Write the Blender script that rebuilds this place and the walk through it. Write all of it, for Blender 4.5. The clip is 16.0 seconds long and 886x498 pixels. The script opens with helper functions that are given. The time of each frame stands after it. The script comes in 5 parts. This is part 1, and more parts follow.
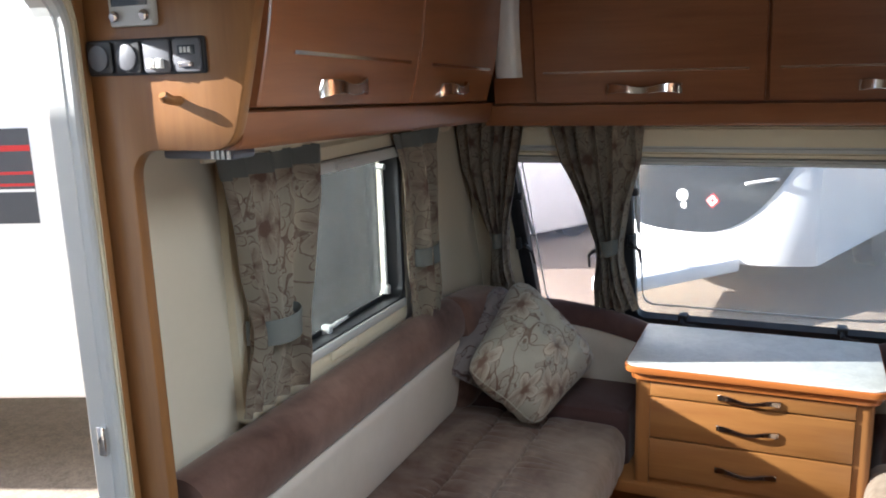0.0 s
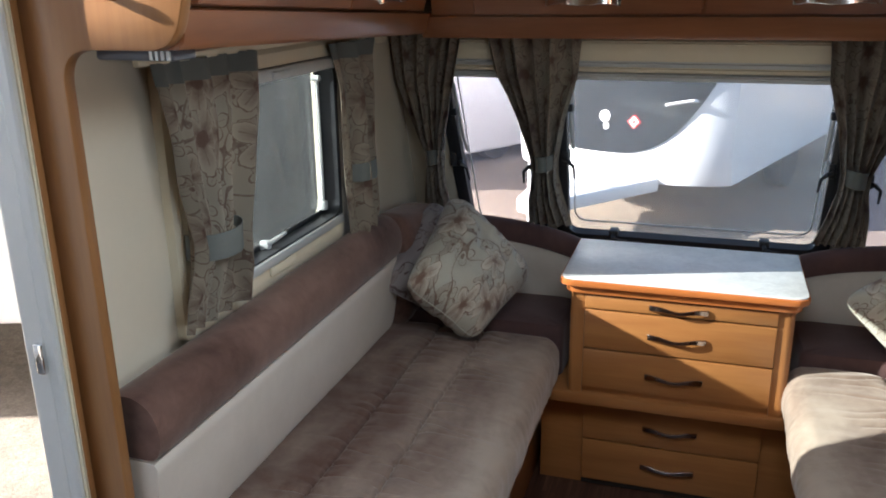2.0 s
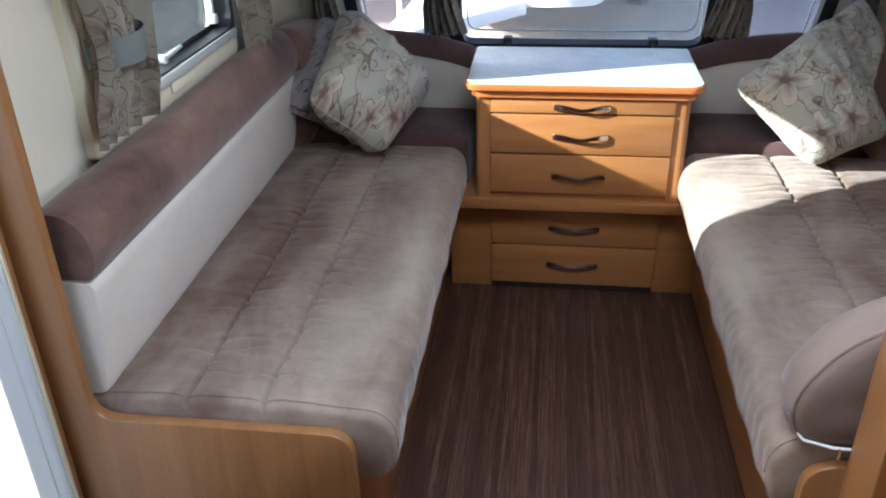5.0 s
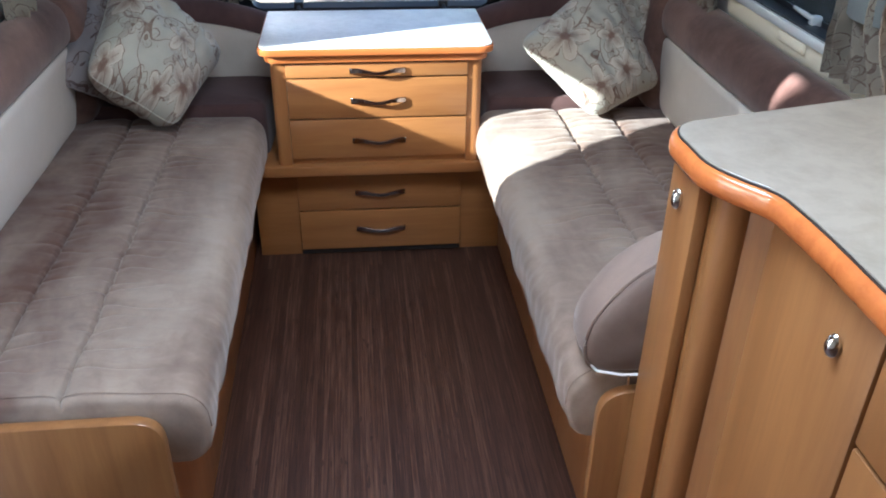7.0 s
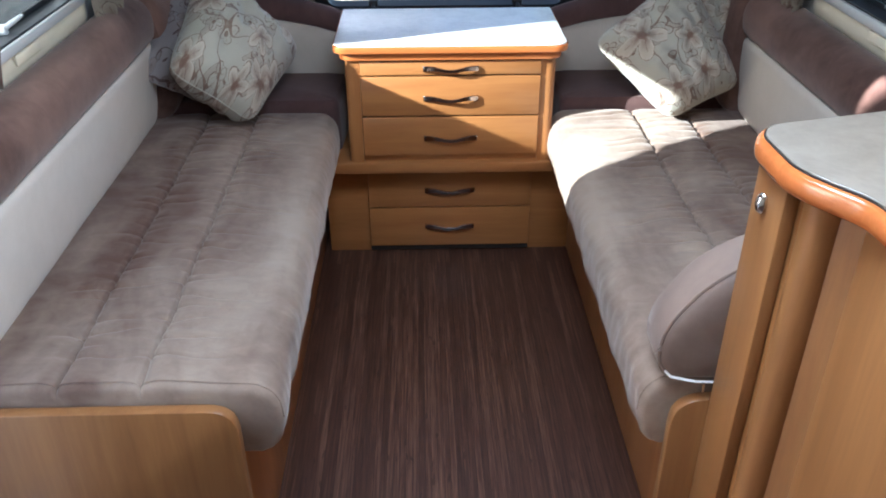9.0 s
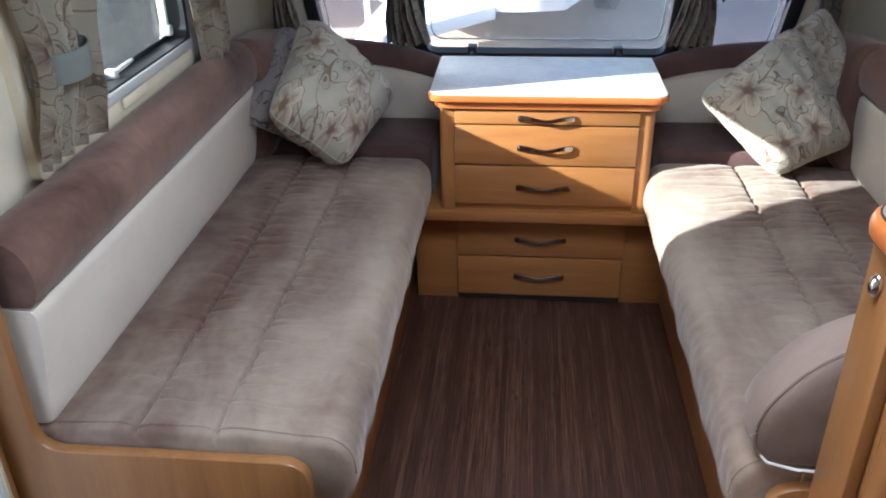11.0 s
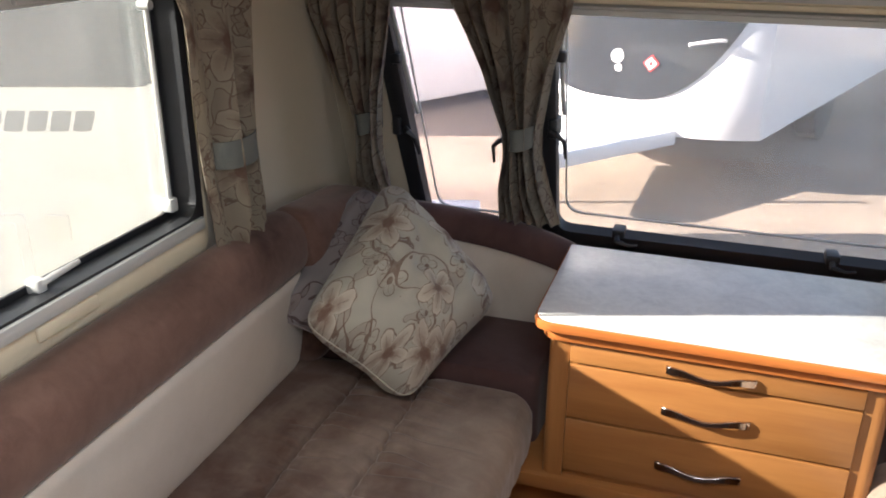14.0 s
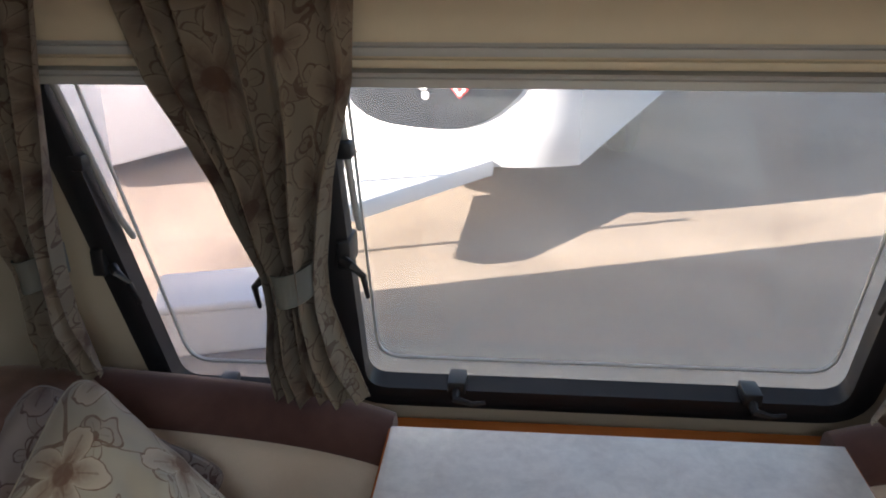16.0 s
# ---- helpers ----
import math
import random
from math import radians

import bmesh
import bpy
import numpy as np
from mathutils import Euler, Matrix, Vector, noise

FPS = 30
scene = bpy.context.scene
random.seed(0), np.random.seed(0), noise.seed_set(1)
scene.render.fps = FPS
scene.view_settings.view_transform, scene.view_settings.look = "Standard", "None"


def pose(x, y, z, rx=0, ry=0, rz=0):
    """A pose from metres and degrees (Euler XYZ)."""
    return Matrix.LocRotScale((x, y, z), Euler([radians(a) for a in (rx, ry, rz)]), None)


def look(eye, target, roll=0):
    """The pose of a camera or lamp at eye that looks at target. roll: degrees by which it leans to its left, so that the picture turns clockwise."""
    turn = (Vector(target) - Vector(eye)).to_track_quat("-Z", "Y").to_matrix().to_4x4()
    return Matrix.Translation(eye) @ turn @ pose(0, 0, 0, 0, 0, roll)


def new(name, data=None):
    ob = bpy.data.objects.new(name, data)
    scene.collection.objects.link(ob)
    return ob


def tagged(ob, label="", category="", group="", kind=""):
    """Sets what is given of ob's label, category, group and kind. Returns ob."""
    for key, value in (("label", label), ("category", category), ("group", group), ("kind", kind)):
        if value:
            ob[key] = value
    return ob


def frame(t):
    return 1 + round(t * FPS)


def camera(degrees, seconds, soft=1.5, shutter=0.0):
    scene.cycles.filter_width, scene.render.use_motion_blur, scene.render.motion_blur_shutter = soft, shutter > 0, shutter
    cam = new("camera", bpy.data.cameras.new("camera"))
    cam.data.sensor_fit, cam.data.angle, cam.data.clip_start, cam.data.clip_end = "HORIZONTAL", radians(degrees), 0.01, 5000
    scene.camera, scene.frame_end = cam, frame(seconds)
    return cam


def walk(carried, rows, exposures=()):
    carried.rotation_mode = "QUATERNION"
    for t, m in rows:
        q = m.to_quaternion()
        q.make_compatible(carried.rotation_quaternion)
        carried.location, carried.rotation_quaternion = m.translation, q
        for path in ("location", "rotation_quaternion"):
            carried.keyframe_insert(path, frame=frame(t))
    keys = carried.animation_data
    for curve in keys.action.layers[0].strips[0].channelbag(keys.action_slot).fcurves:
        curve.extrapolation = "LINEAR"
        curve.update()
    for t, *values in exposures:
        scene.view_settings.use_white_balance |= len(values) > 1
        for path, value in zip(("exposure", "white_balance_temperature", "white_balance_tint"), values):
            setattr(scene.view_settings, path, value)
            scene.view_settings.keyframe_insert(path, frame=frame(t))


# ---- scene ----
cam = camera(56.3, 16.0, soft=1.9)
PATH = [
    (0, (0.099, -2.482, 1.731), (-0.681, -0.691, 1.3), -1.8),
    (0.5, (0.092, -2.486, 1.729), (-0.613, -0.674, 1.258), -1.3),
    (1, (0.072, -2.486, 1.718), (-0.575, -0.666, 1.198), -1.1),
    (1.5, (0.052, -2.485, 1.713), (-0.552, -0.664, 1.151), -0.6),
    (2, (0.036, -2.492, 1.7), (-0.547, -0.679, 1.089), -0.7),
    (2.5, (0.011, -2.501, 1.675), (-0.522, -0.709, 0.963), -1.2),
    (3, (-0.026, -2.511, 1.656), (-0.553, -0.755, 0.856), -1.4),
    (3.2, (-0.011, -2.507, 1.666), (-0.544, -0.773, 0.824), -2.2),
    (5.3, (-0.11, -2.554, 1.583), (-0.276, -0.814, 0.611), -0.8),
    (5.5, (-0.108, -2.553, 1.584), (-0.224, -0.819, 0.594), -0.4),
    (6, (-0.094, -2.548, 1.583), (-0.094, -0.821, 0.575), 0.3),
    (6.5, (-0.082, -2.552, 1.582), (0.005, -0.836, 0.559), 0.5),
    (7, (-0.066, -2.558, 1.585), (0.124, -0.85, 0.563), 0.9),
    (7.5, (-0.054, -2.56, 1.582), (0.215, -0.872, 0.545), 1.1),
    (8, (-0.055, -2.556, 1.582), (0.23, -0.876, 0.535), 1.0),
    (8.5, (-0.074, -2.555, 1.583), (0.111, -0.861, 0.536), 0.4),
    (9, (-0.089, -2.554, 1.584), (-0.047, -0.838, 0.558), -0.2),
    (9.5, (-0.103, -2.551, 1.585), (-0.146, -0.818, 0.589), -0.3),
    (9.7, (-0.108, -2.549, 1.59), (-0.186, -0.811, 0.602), -0.2),
    (11.8, (0.002, -2.331, 1.601), (-0.25, -0.551, 0.723), 0.2),
    (12, (0.03, -2.239, 1.6), (-0.286, -0.46, 0.742), 1.5),
    (12.5, (0.066, -2.114, 1.591), (-0.503, -0.406, 0.719), 1.4),
    (13, (0.023, -1.959, 1.601), (-0.59, -0.264, 0.735), 0.8),
    (13.5, (-0.032, -1.755, 1.617), (-0.592, -0.002, 0.834), 0.6),
    (14, (-0.057, -1.565, 1.607), (-0.642, 0.189, 0.844), 0.4),
    (14.5, (-0.045, -1.321, 1.621), (-0.832, 0.367, 0.891), 0.7),
    (15, (-0.039, -1.125, 1.614), (-0.784, 0.58, 0.881), 0.9),
    (15.5, (-0.118, -0.922, 1.609), (-0.549, 0.896, 0.894), 0.6),
    (16, (-0.168, -0.761, 1.594), (-0.341, 1.092, 0.862), -0.4),
]
walk(cam, [(t, look(eye, target, roll)) for t, eye, target, roll in PATH], exposures=[(0.0, 2.8, 5850, 10), (3.0, 2.65, 5800, 10), (5.5, 3.4, 5300, 10), (9.5, 3.5, 5300, 10), (12.0, 3.2, 5850, 12), (13.0, 3.1, 6250, 15), (14.5, 2.95, 6500, 17), (16.0, 2.85, 6500, 14)])

# ---- light ----
SUN = Vector((1.0, 0.355, -0.45)).normalized()
world = bpy.data.worlds.new("sky_world")
scene.world = world
world.use_nodes = True
_nt = world.node_tree
_sky = _nt.nodes.new("ShaderNodeTexSky")
_sky.sky_type = "NISHITA"
_sky.sun_disc = False
_sky.sun_elevation = math.asin(-SUN.z)
_sky.sun_rotation = math.atan2(-SUN.x, -SUN.y)
_sky.dust_density = 2.0
_nt.nodes["Background"].inputs["Strength"].default_value = 0.065
_nt.links.new(_sky.outputs[0], _nt.nodes["Background"].inputs["Color"])
sun = new("sun", bpy.data.lights.new("sun", "SUN"))
sun.data.energy, sun.data.angle, sun.data.color = 5.0, radians(0.6), (1.0, 0.95, 0.87)
sun.matrix_world = look((-8, -2, 5), Vector((-8, -2, 5)) + SUN)


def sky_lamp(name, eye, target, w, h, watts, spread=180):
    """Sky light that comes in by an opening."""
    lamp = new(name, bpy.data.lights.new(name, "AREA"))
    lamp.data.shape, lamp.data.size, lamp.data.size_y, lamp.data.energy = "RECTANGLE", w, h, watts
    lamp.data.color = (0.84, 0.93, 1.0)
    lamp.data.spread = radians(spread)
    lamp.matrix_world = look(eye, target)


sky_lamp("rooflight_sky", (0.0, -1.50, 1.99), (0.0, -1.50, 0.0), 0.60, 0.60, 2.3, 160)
sky_lamp("door_sky", (-1.11, -1.80, 0.95), (0.0, -1.80, 0.90), 0.50, 1.70, 0.12)
# fill lamp added at an assumed, unseen kitchen window; brightens bench end and partition
sky_lamp("kitchen_side_fill", (1.12, -2.62, 1.36), (0.0, -2.62, 1.2), 0.7, 0.42, 1.7)


# ---- materials ----
class Mat:
    """A node material with short hands for its nodes."""

    def __init__(self, name):
        self.m = bpy.data.materials.new(name)
        self.m.use_nodes = True
        self.t = self.m.node_tree
        self.b = self.t.nodes["Principled BSDF"]
        self.out = self.t.nodes["Material Output"]

    def n(self, kind, **kw):
        node = self.t.nodes.new("ShaderNode" + kind)
        for k, v in kw.items():
            if k in node.inputs:
                self.put(v, node.inputs[k])
            else:
                setattr(node, k, v)
        return node

    def put(self, v, socket):
        if isinstance(v, bpy.types.NodeSocket):
            self.t.links.new(v, socket)
        else:
            socket.default_value = v

    def math(self, op, a, b=0.0, c=0.0):
        node = self.t.nodes.new("ShaderNodeMath")
        node.operation = op
        for v, s in zip((a, b, c), node.inputs):
            self.put(v, s)
        return node.outputs[0]

    def coords(self, scale=(1, 1, 1), uv=False, rot=(0, 0, 0)):
        tc = self.n("TexCoord")
        mp = self.n("Mapping", Scale=scale, Rotation=rot)
        self.t.links.new(tc.outputs["UV" if uv else "Object"], mp.inputs["Vector"])
        return mp.outputs[0]

    def noise(self, vec, scale, detail=4.0, rough=0.55, distortion=0.0):
        return self.n("TexNoise", Vector=vec, Scale=scale, Detail=detail, Roughness=rough, Distortion=distortion).outputs["Fac"]

    def ramp(self, fac, stops):
        node = self.t.nodes.new("ShaderNodeValToRGB")
        el = node.color_ramp.elements
        while len(el) < len(stops):
            el.new(0.5)
        for e, (p, c) in zip(el, stops):
            e.position, e.color = p, (*c, 1) if len(c) == 3 else c
        self.put(fac, node.inputs[0])
        return node.outputs[0]

    def mix(self, fac, a, b, blend="MIX"):
        node = self.t.nodes.new("ShaderNodeMix")
        node.data_type, node.blend_type = "RGBA", blend
        for v, s in ((fac, node.inputs[0]), (a, node.inputs[6]), (b, node.inputs[7])):
            self.put((*v, 1) if isinstance(v, tuple) and len(v) == 3 else v, s)
        return node.outputs[2]

    def bump(self, height, strength=0.3, distance=0.002):
        node = self.n("Bump", Strength=strength, Distance=distance, Height=height)
        self.t.links.new(node.outputs[0], self.b.inputs["Normal"])

    def set(self, **kw):
        for k, v in kw.items():
            k = k.replace("_", " ")
            v = (*v, 1) if isinstance(v, tuple) and len(v) == 3 else v
            self.put(v, self.b.inputs[k])
        return self


def wood_material(name, light, dark, axis="z", rough=0.32, fine=1.0):
    """Veneer with grain that runs along one axis."""
    a = Mat(name)
    s = {"x": (1.2, 16, 16), "y": (16, 1.2, 16), "z": (16, 16, 1.2)}[axis]
    v = a.coords(s)
    g1 = a.noise(v, 1.1 * fine, 5, 0.6, 0.6)
    g2 = a.noise(v, 7.0 * fine, 3, 0.6, 0.2)
    broad = a.noise(a.coords((1, 1, 1)), 2.2, 2)
    f = a.math("ADD", a.math("MULTIPLY", g1, 0.75), a.math("MULTIPLY", g2, 0.25))
    col = a.ramp(f, [(0.30, dark), (0.62, light)])
    col = a.mix(a.math("MULTIPLY", broad, 0.35), col, tuple(0.72 * c for c in dark))
    a.set(Base_Color=col, Roughness=a.math("ADD", rough - 0.05, a.math("MULTIPLY", g2, 0.12)))
    a.b.inputs["Coat Weight"].default_value = 0.15
    a.b.inputs["Coat Roughness"].default_value = 0.2
    a.bump(g2, 0.06, 0.0006)
    return a.m


def velour_material(name, base, hi, nap=0.6, wall_shade=0.0):
    """Brushed velour: pile in patches that lean one way or another; the last value paints shade into the colour at the
    wall side, paler to the aisle.
    """
    a = Mat(name)
    v = a.coords()
    patch = a.noise(a.coords((1.6, 0.8, 1.0)), 3.0, 4, 0.55, 0.5)
    mid = a.noise(a.coords((0.8, 1.2, 1.0)), 24, 5, 0.65, 0.6)
    pile = a.noise(v, 420, 3, 0.7)
    f = a.math("ADD", a.math("MULTIPLY", patch, 0.76), a.math("MULTIPLY", mid, 0.24))
    # shade put into the colour: darker by the wall, lighter by the aisle
    if wall_shade:
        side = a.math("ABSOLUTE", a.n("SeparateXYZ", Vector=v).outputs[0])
        shade_ramp = a.n("MapRange", Value=side).outputs[0]
        shade_ramp.node.inputs[1].default_value, shade_ramp.node.inputs[2].default_value = 0.92, 0.42
        shade_ramp.node.inputs[3].default_value, shade_ramp.node.inputs[4].default_value = -wall_shade, wall_shade
        f = a.math("ADD", f, shade_ramp)
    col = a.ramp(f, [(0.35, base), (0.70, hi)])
    col = a.mix(a.math("MULTIPLY", pile, 0.28), col, tuple(0.5 * c for c in base))
    a.set(Base_Color=col, Roughness=0.85)
    a.b.inputs["Sheen Weight"].default_value = nap
    a.b.inputs["Sheen Roughness"].default_value = 0.45
    a.b.inputs["Sheen Tint"].default_value = (0.95, 0.82, 0.72, 1)
    a.b.inputs["Specular IOR Level"].default_value = 0.15
    a.bump(a.math("ADD", a.math("MULTIPLY", pile, 0.4), mid), 0.25, 0.002)
    return a.m


def plain_material(name, col, rough=0.5, metal=0.0, spots=0.08, scale=30, bump=0.0, spec=0.5):
    a = Mat(name)
    v = a.coords()
    n1, n2 = a.noise(v, scale, 4), a.noise(v, scale * 0.12, 3)
    f = a.math("ADD", a.math("MULTIPLY", n1, 0.5), a.math("MULTIPLY", n2, 0.5))
    c = a.mix(f, tuple(x * (1 - spots) for x in col), tuple(min(1, x * (1 + spots)) for x in col))
    a.set(Base_Color=c, Roughness=a.math("ADD", rough - 0.04, a.math("MULTIPLY", n2, 0.08)), Metallic=metal)
    a.b.inputs["Specular IOR Level"].default_value = spec
    if bump:
        a.bump(n1, bump, 0.001)
    return a.m


def floral_material(name, ground, line, bloom, scale=6.5, ink=0.9, thin=0.0):
    """Woven cloth with outlined flowers, leaves and running stems, drawn on the cloth's own metres."""
    a = Mat(name)
    uv = a.coords((1, 1, 1), uv=True)
    warp = a.n("TexNoise", Vector=uv, Scale=9.0, Detail=1.0)
    shift = a.n("VectorMath", operation="MULTIPLY_ADD")
    a.put(warp.outputs["Color"], shift.inputs[0])
    shift.inputs[1].default_value = (0.02, 0.02, 0.0)
    a.put(uv, shift.inputs[2])
    p = shift.outputs[0]

    ragged = a.noise(p, 26.0, 2.0, 0.5, 0.8)

    def flowers(sc, size, petals, off):
        mv = a.n("VectorMath", operation="ADD")
        a.put(p, mv.inputs[0])
        mv.inputs[1].default_value = off
        vor = a.n("TexVoronoi", voronoi_dimensions="2D", Vector=mv.outputs[0], Scale=sc, Randomness=0.75)
        d = a.n("VectorMath", operation="SUBTRACT")
        scv = a.n("VectorMath", operation="SCALE")
        a.put(mv.outputs[0], scv.inputs[0])
        scv.inputs["Scale"].default_value = 1.0
        a.put(scv.outputs[0], d.inputs[0])
        a.put(vor.outputs["Position"], d.inputs[1])
        sep = a.n("SeparateXYZ", Vector=d.outputs[0])
        ang = a.math("ARCTAN2", sep.outputs[1], sep.outputs[0])
        rnd = a.n("SeparateColor", Color=vor.outputs["Color"])
        ang = a.math("ADD", ang, a.math("MULTIPLY", rnd.outputs[0], 6.28))
        r = a.n("VectorMath", operation="LENGTH", Vector=d.outputs[0]).outputs["Value"]
        lobe = a.math("ABSOLUTE", a.math("COSINE", a.math("MULTIPLY", ang, petals / 2)))
        lobe = a.math("POWER", lobe, 0.8)
        big = a.math("MULTIPLY", size, a.math("ADD", 0.7, a.math("MULTIPLY", rnd.outputs[1], 0.5)))
        edge = a.math("MULTIPLY", big, a.math("ADD", 0.34, a.math("MULTIPLY", lobe, 0.66)))
        edge = a.math("MULTIPLY", edge, a.math("ADD", 0.75, a.math("MULTIPLY", ragged, 0.5)))
        rim = a.math("LESS_THAN", a.math("ABSOLUTE", a.math("SUBTRACT", r, edge)), 0.0017)
        core = a.math("LESS_THAN", r, a.math("MULTIPLY", big, 0.2))
        rays = a.math("MULTIPLY", a.math("LESS_THAN", r, a.math("MULTIPLY", edge, 0.75)),
                      a.math("GREATER_THAN", a.math("COSINE", a.math("MULTIPLY", ang, petals * 2.0)), 0.95))
        inside = a.math("LESS_THAN", r, edge)
        depth = a.math("POWER", a.math("MAXIMUM", 0.0, a.math("SUBTRACT", 1.0, a.math("DIVIDE", r, edge))), 1.3)
        return rim, core, rays, inside, depth

    rim, core, rays, inside, depth = flowers(scale, 0.074, 5.0, (0, 0, 0))
    rim2, core2, rays2, inside2, depth2 = flowers(scale * 1.7, 0.034, 4.0, (0.31, 0.17, 0))
    free = a.math("SUBTRACT", 1.0, inside)
    stem_n = a.noise(p, 7.0, 0.5, 0.4, 0.3)
    stem = a.math("LESS_THAN", a.math("ABSOLUTE", a.math("SUBTRACT", stem_n, 0.5)), 0.007)
    leaf_n = a.noise(p, 15.0, 0.5, 0.4, 0.9)
    leaf = a.math("LESS_THAN", a.math("ABSOLUTE", a.math("SUBTRACT", leaf_n, 0.63)), 0.011)
    leaf_in = a.math("MULTIPLY", free, a.math("GREATER_THAN", leaf_n, 0.63))
    streak = a.noise(p, 60.0, 2.0, 0.5, 1.5)
    shade = a.math("MULTIPLY", inside, a.math("MULTIPLY", depth, a.math("ADD", 0.3, streak)))
    small = a.math("MULTIPLY", free, a.math("MAXIMUM", rim2, a.math("MAXIMUM", core2, a.math("MULTIPLY", rays2, 0.5))))
    lines = a.math("MAXIMUM", rim, a.math("MULTIPLY", rays, 0.6))
    lines = a.math("MAXIMUM", lines, a.math("MULTIPLY", free, a.math("MAXIMUM", stem, leaf)))
    lines = a.math("MAXIMUM", lines, small)
    lines = a.math("MULTIPLY", lines, a.math("ADD", 0.45, streak))
    weave = a.n("TexWave", Vector=a.coords((1, 1, 1), uv=True), Scale=260.0, Distortion=1.0).outputs["Fac"]
    soil = a.noise(a.coords(), 9, 4)
    g = a.mix(a.math("MULTIPLY", soil, 0.5), ground, tuple(0.7 * c for c in ground))
    g = a.mix(a.math("MULTIPLY", weave, 0.18), g, tuple(0.6 * c for c in ground))
    g = a.mix(a.math("MULTIPLY", inside, 0.75), g, bloom)
    g = a.mix(a.math("MULTIPLY", leaf_in, 0.22), g, line)
    g = a.mix(a.math("MINIMUM", 0.85, a.math("MULTIPLY", shade, 1.3)), g, line)
    c = a.mix(a.math("MINIMUM", 0.9, a.math("MULTIPLY", lines, ink)), g, line)
    c = a.mix(a.math("MULTIPLY", core, 0.65), c, line)
    a.set(Base_Color=c, Roughness=0.8)
    a.b.inputs["Specular IOR Level"].default_value = 0.2
    a.b.inputs["Sheen Weight"].default_value = 0.15
    a.bump(weave, 0.15, 0.0008)
    if thin:
        glow = a.n("BsdfTranslucent", Color=c)
        both = a.n("MixShader")
        both.inputs[0].default_value = thin
        a.put(a.b.outputs[0], both.inputs[1])
        a.put(glow.outputs[0], both.inputs[2])
        a.put(both.outputs[0], a.out.inputs[0])
    return a.m


def glass_material(name, tint, dust=0.06, gloss=0.06, grey=(0.75, 0.75, 0.74)):
    """A clear acrylic pane with a film of dust and a faint mirror image."""
    a = Mat(name)
    a.t.nodes.remove(a.b)
    clear = a.n("BsdfTransparent", Color=(*tint, 1))
    shine = a.n("BsdfGlossy", Color=(1, 1, 1, 1), Roughness=0.02)
    film = a.n("BsdfTranslucent", Color=(*grey, 1))
    film2 = a.n("BsdfDiffuse", Color=(*grey, 1))
    both = a.n("MixShader")
    both.inputs[0].default_value = 0.5
    a.put(film.outputs[0], both.inputs[1])
    a.put(film2.outputs[0], both.inputs[2])
    d = a.math("MULTIPLY", a.math("ADD", 0.6, a.noise(a.coords(), 4, 5)), dust)
    one, two = a.n("MixShader"), a.n("MixShader")
    a.put(d, one.inputs[0])
    a.put(clear.outputs[0], one.inputs[1])
    a.put(both.outputs[0], one.inputs[2])
    fr = a.n("Fresnel", IOR=1.22).outputs[0]
    a.put(a.math("ADD", gloss, fr), two.inputs[0])
    a.put(one.outputs[0], two.inputs[1])
    a.put(shine.outputs[0], two.inputs[2])
    a.put(two.outputs[0], a.out.inputs[0])
    return a.m


def floor_material():
    """Vinyl printed with narrow bamboo strips that run along the van."""
    a = Mat("strip_vinyl")
    v = a.coords((1, 1, 1), rot=(0, 0, radians(90)))
    br = a.n("TexBrick", Vector=v, Scale=1.0)
    br.offset = 0.37
    for k, val in (("Mortar Size", 0.0007), ("Mortar Smooth", 0.4), ("Bias", 0.0), ("Brick Width", 60.0), ("Row Height", 0.0165)):
        br.inputs[k].default_value = val
    br.inputs["Color1"].default_value, br.inputs["Color2"].default_value = (0, 0, 0, 1), (1, 1, 1, 1)
    br.inputs["Mortar"].default_value = (0.0, 0.0, 0.0, 1)
    tone = br.outputs["Color"]
    grain = a.noise(a.coords((60, 2.0, 60)), 3.0, 4, 0.65, 0.3)
    wide = a.noise(a.coords((58, 2.2, 14)), 1.0, 2)
    node = a.noise(a.coords((70, 14, 1)), 1.0, 1)
    f = a.math("ADD", a.math("MULTIPLY", tone, 0.13), a.math("ADD", a.math("MULTIPLY", grain, 0.63), a.math("MULTIPLY", wide, 0.24)))
    col = a.ramp(f, [(0.26, (0.020, 0.008, 0.005)), (0.50, (0.066, 0.028, 0.017)), (0.76, (0.190, 0.096, 0.058))])
    col = a.mix(a.math("MULTIPLY", a.math("GREATER_THAN", node, 0.70), 0.6), col, (0.03, 0.014, 0.01))
    col = a.mix(a.math("MULTIPLY", br.outputs["Fac"], 0.7), col, (0.02, 0.010, 0.008))
    a.set(Base_Color=col, Roughness=a.math("ADD", 0.36, a.math("MULTIPLY", grain, 0.15)))
    a.bump(a.math("SUBTRACT", grain, br.outputs["Fac"]), 0.15, 0.001)
    return a.m


def laminate_material(name, lo, hi, rough=0.28, scale=14):
    a = Mat(name)
    v = a.coords()
    n1, n2 = a.noise(v, scale, 6, 0.7, 0.5), a.noise(v, scale * 5, 3)
    col = a.ramp(a.math("ADD", a.math("MULTIPLY", n1, 0.7), a.math("MULTIPLY", n2, 0.3)), [(0.36, lo), (0.6, hi)])
    a.set(Base_Color=col, Roughness=a.math("ADD", rough, a.math("MULTIPLY", n2, 0.1)))
    a.bump(n2, 0.05, 0.0005)
    return a.m


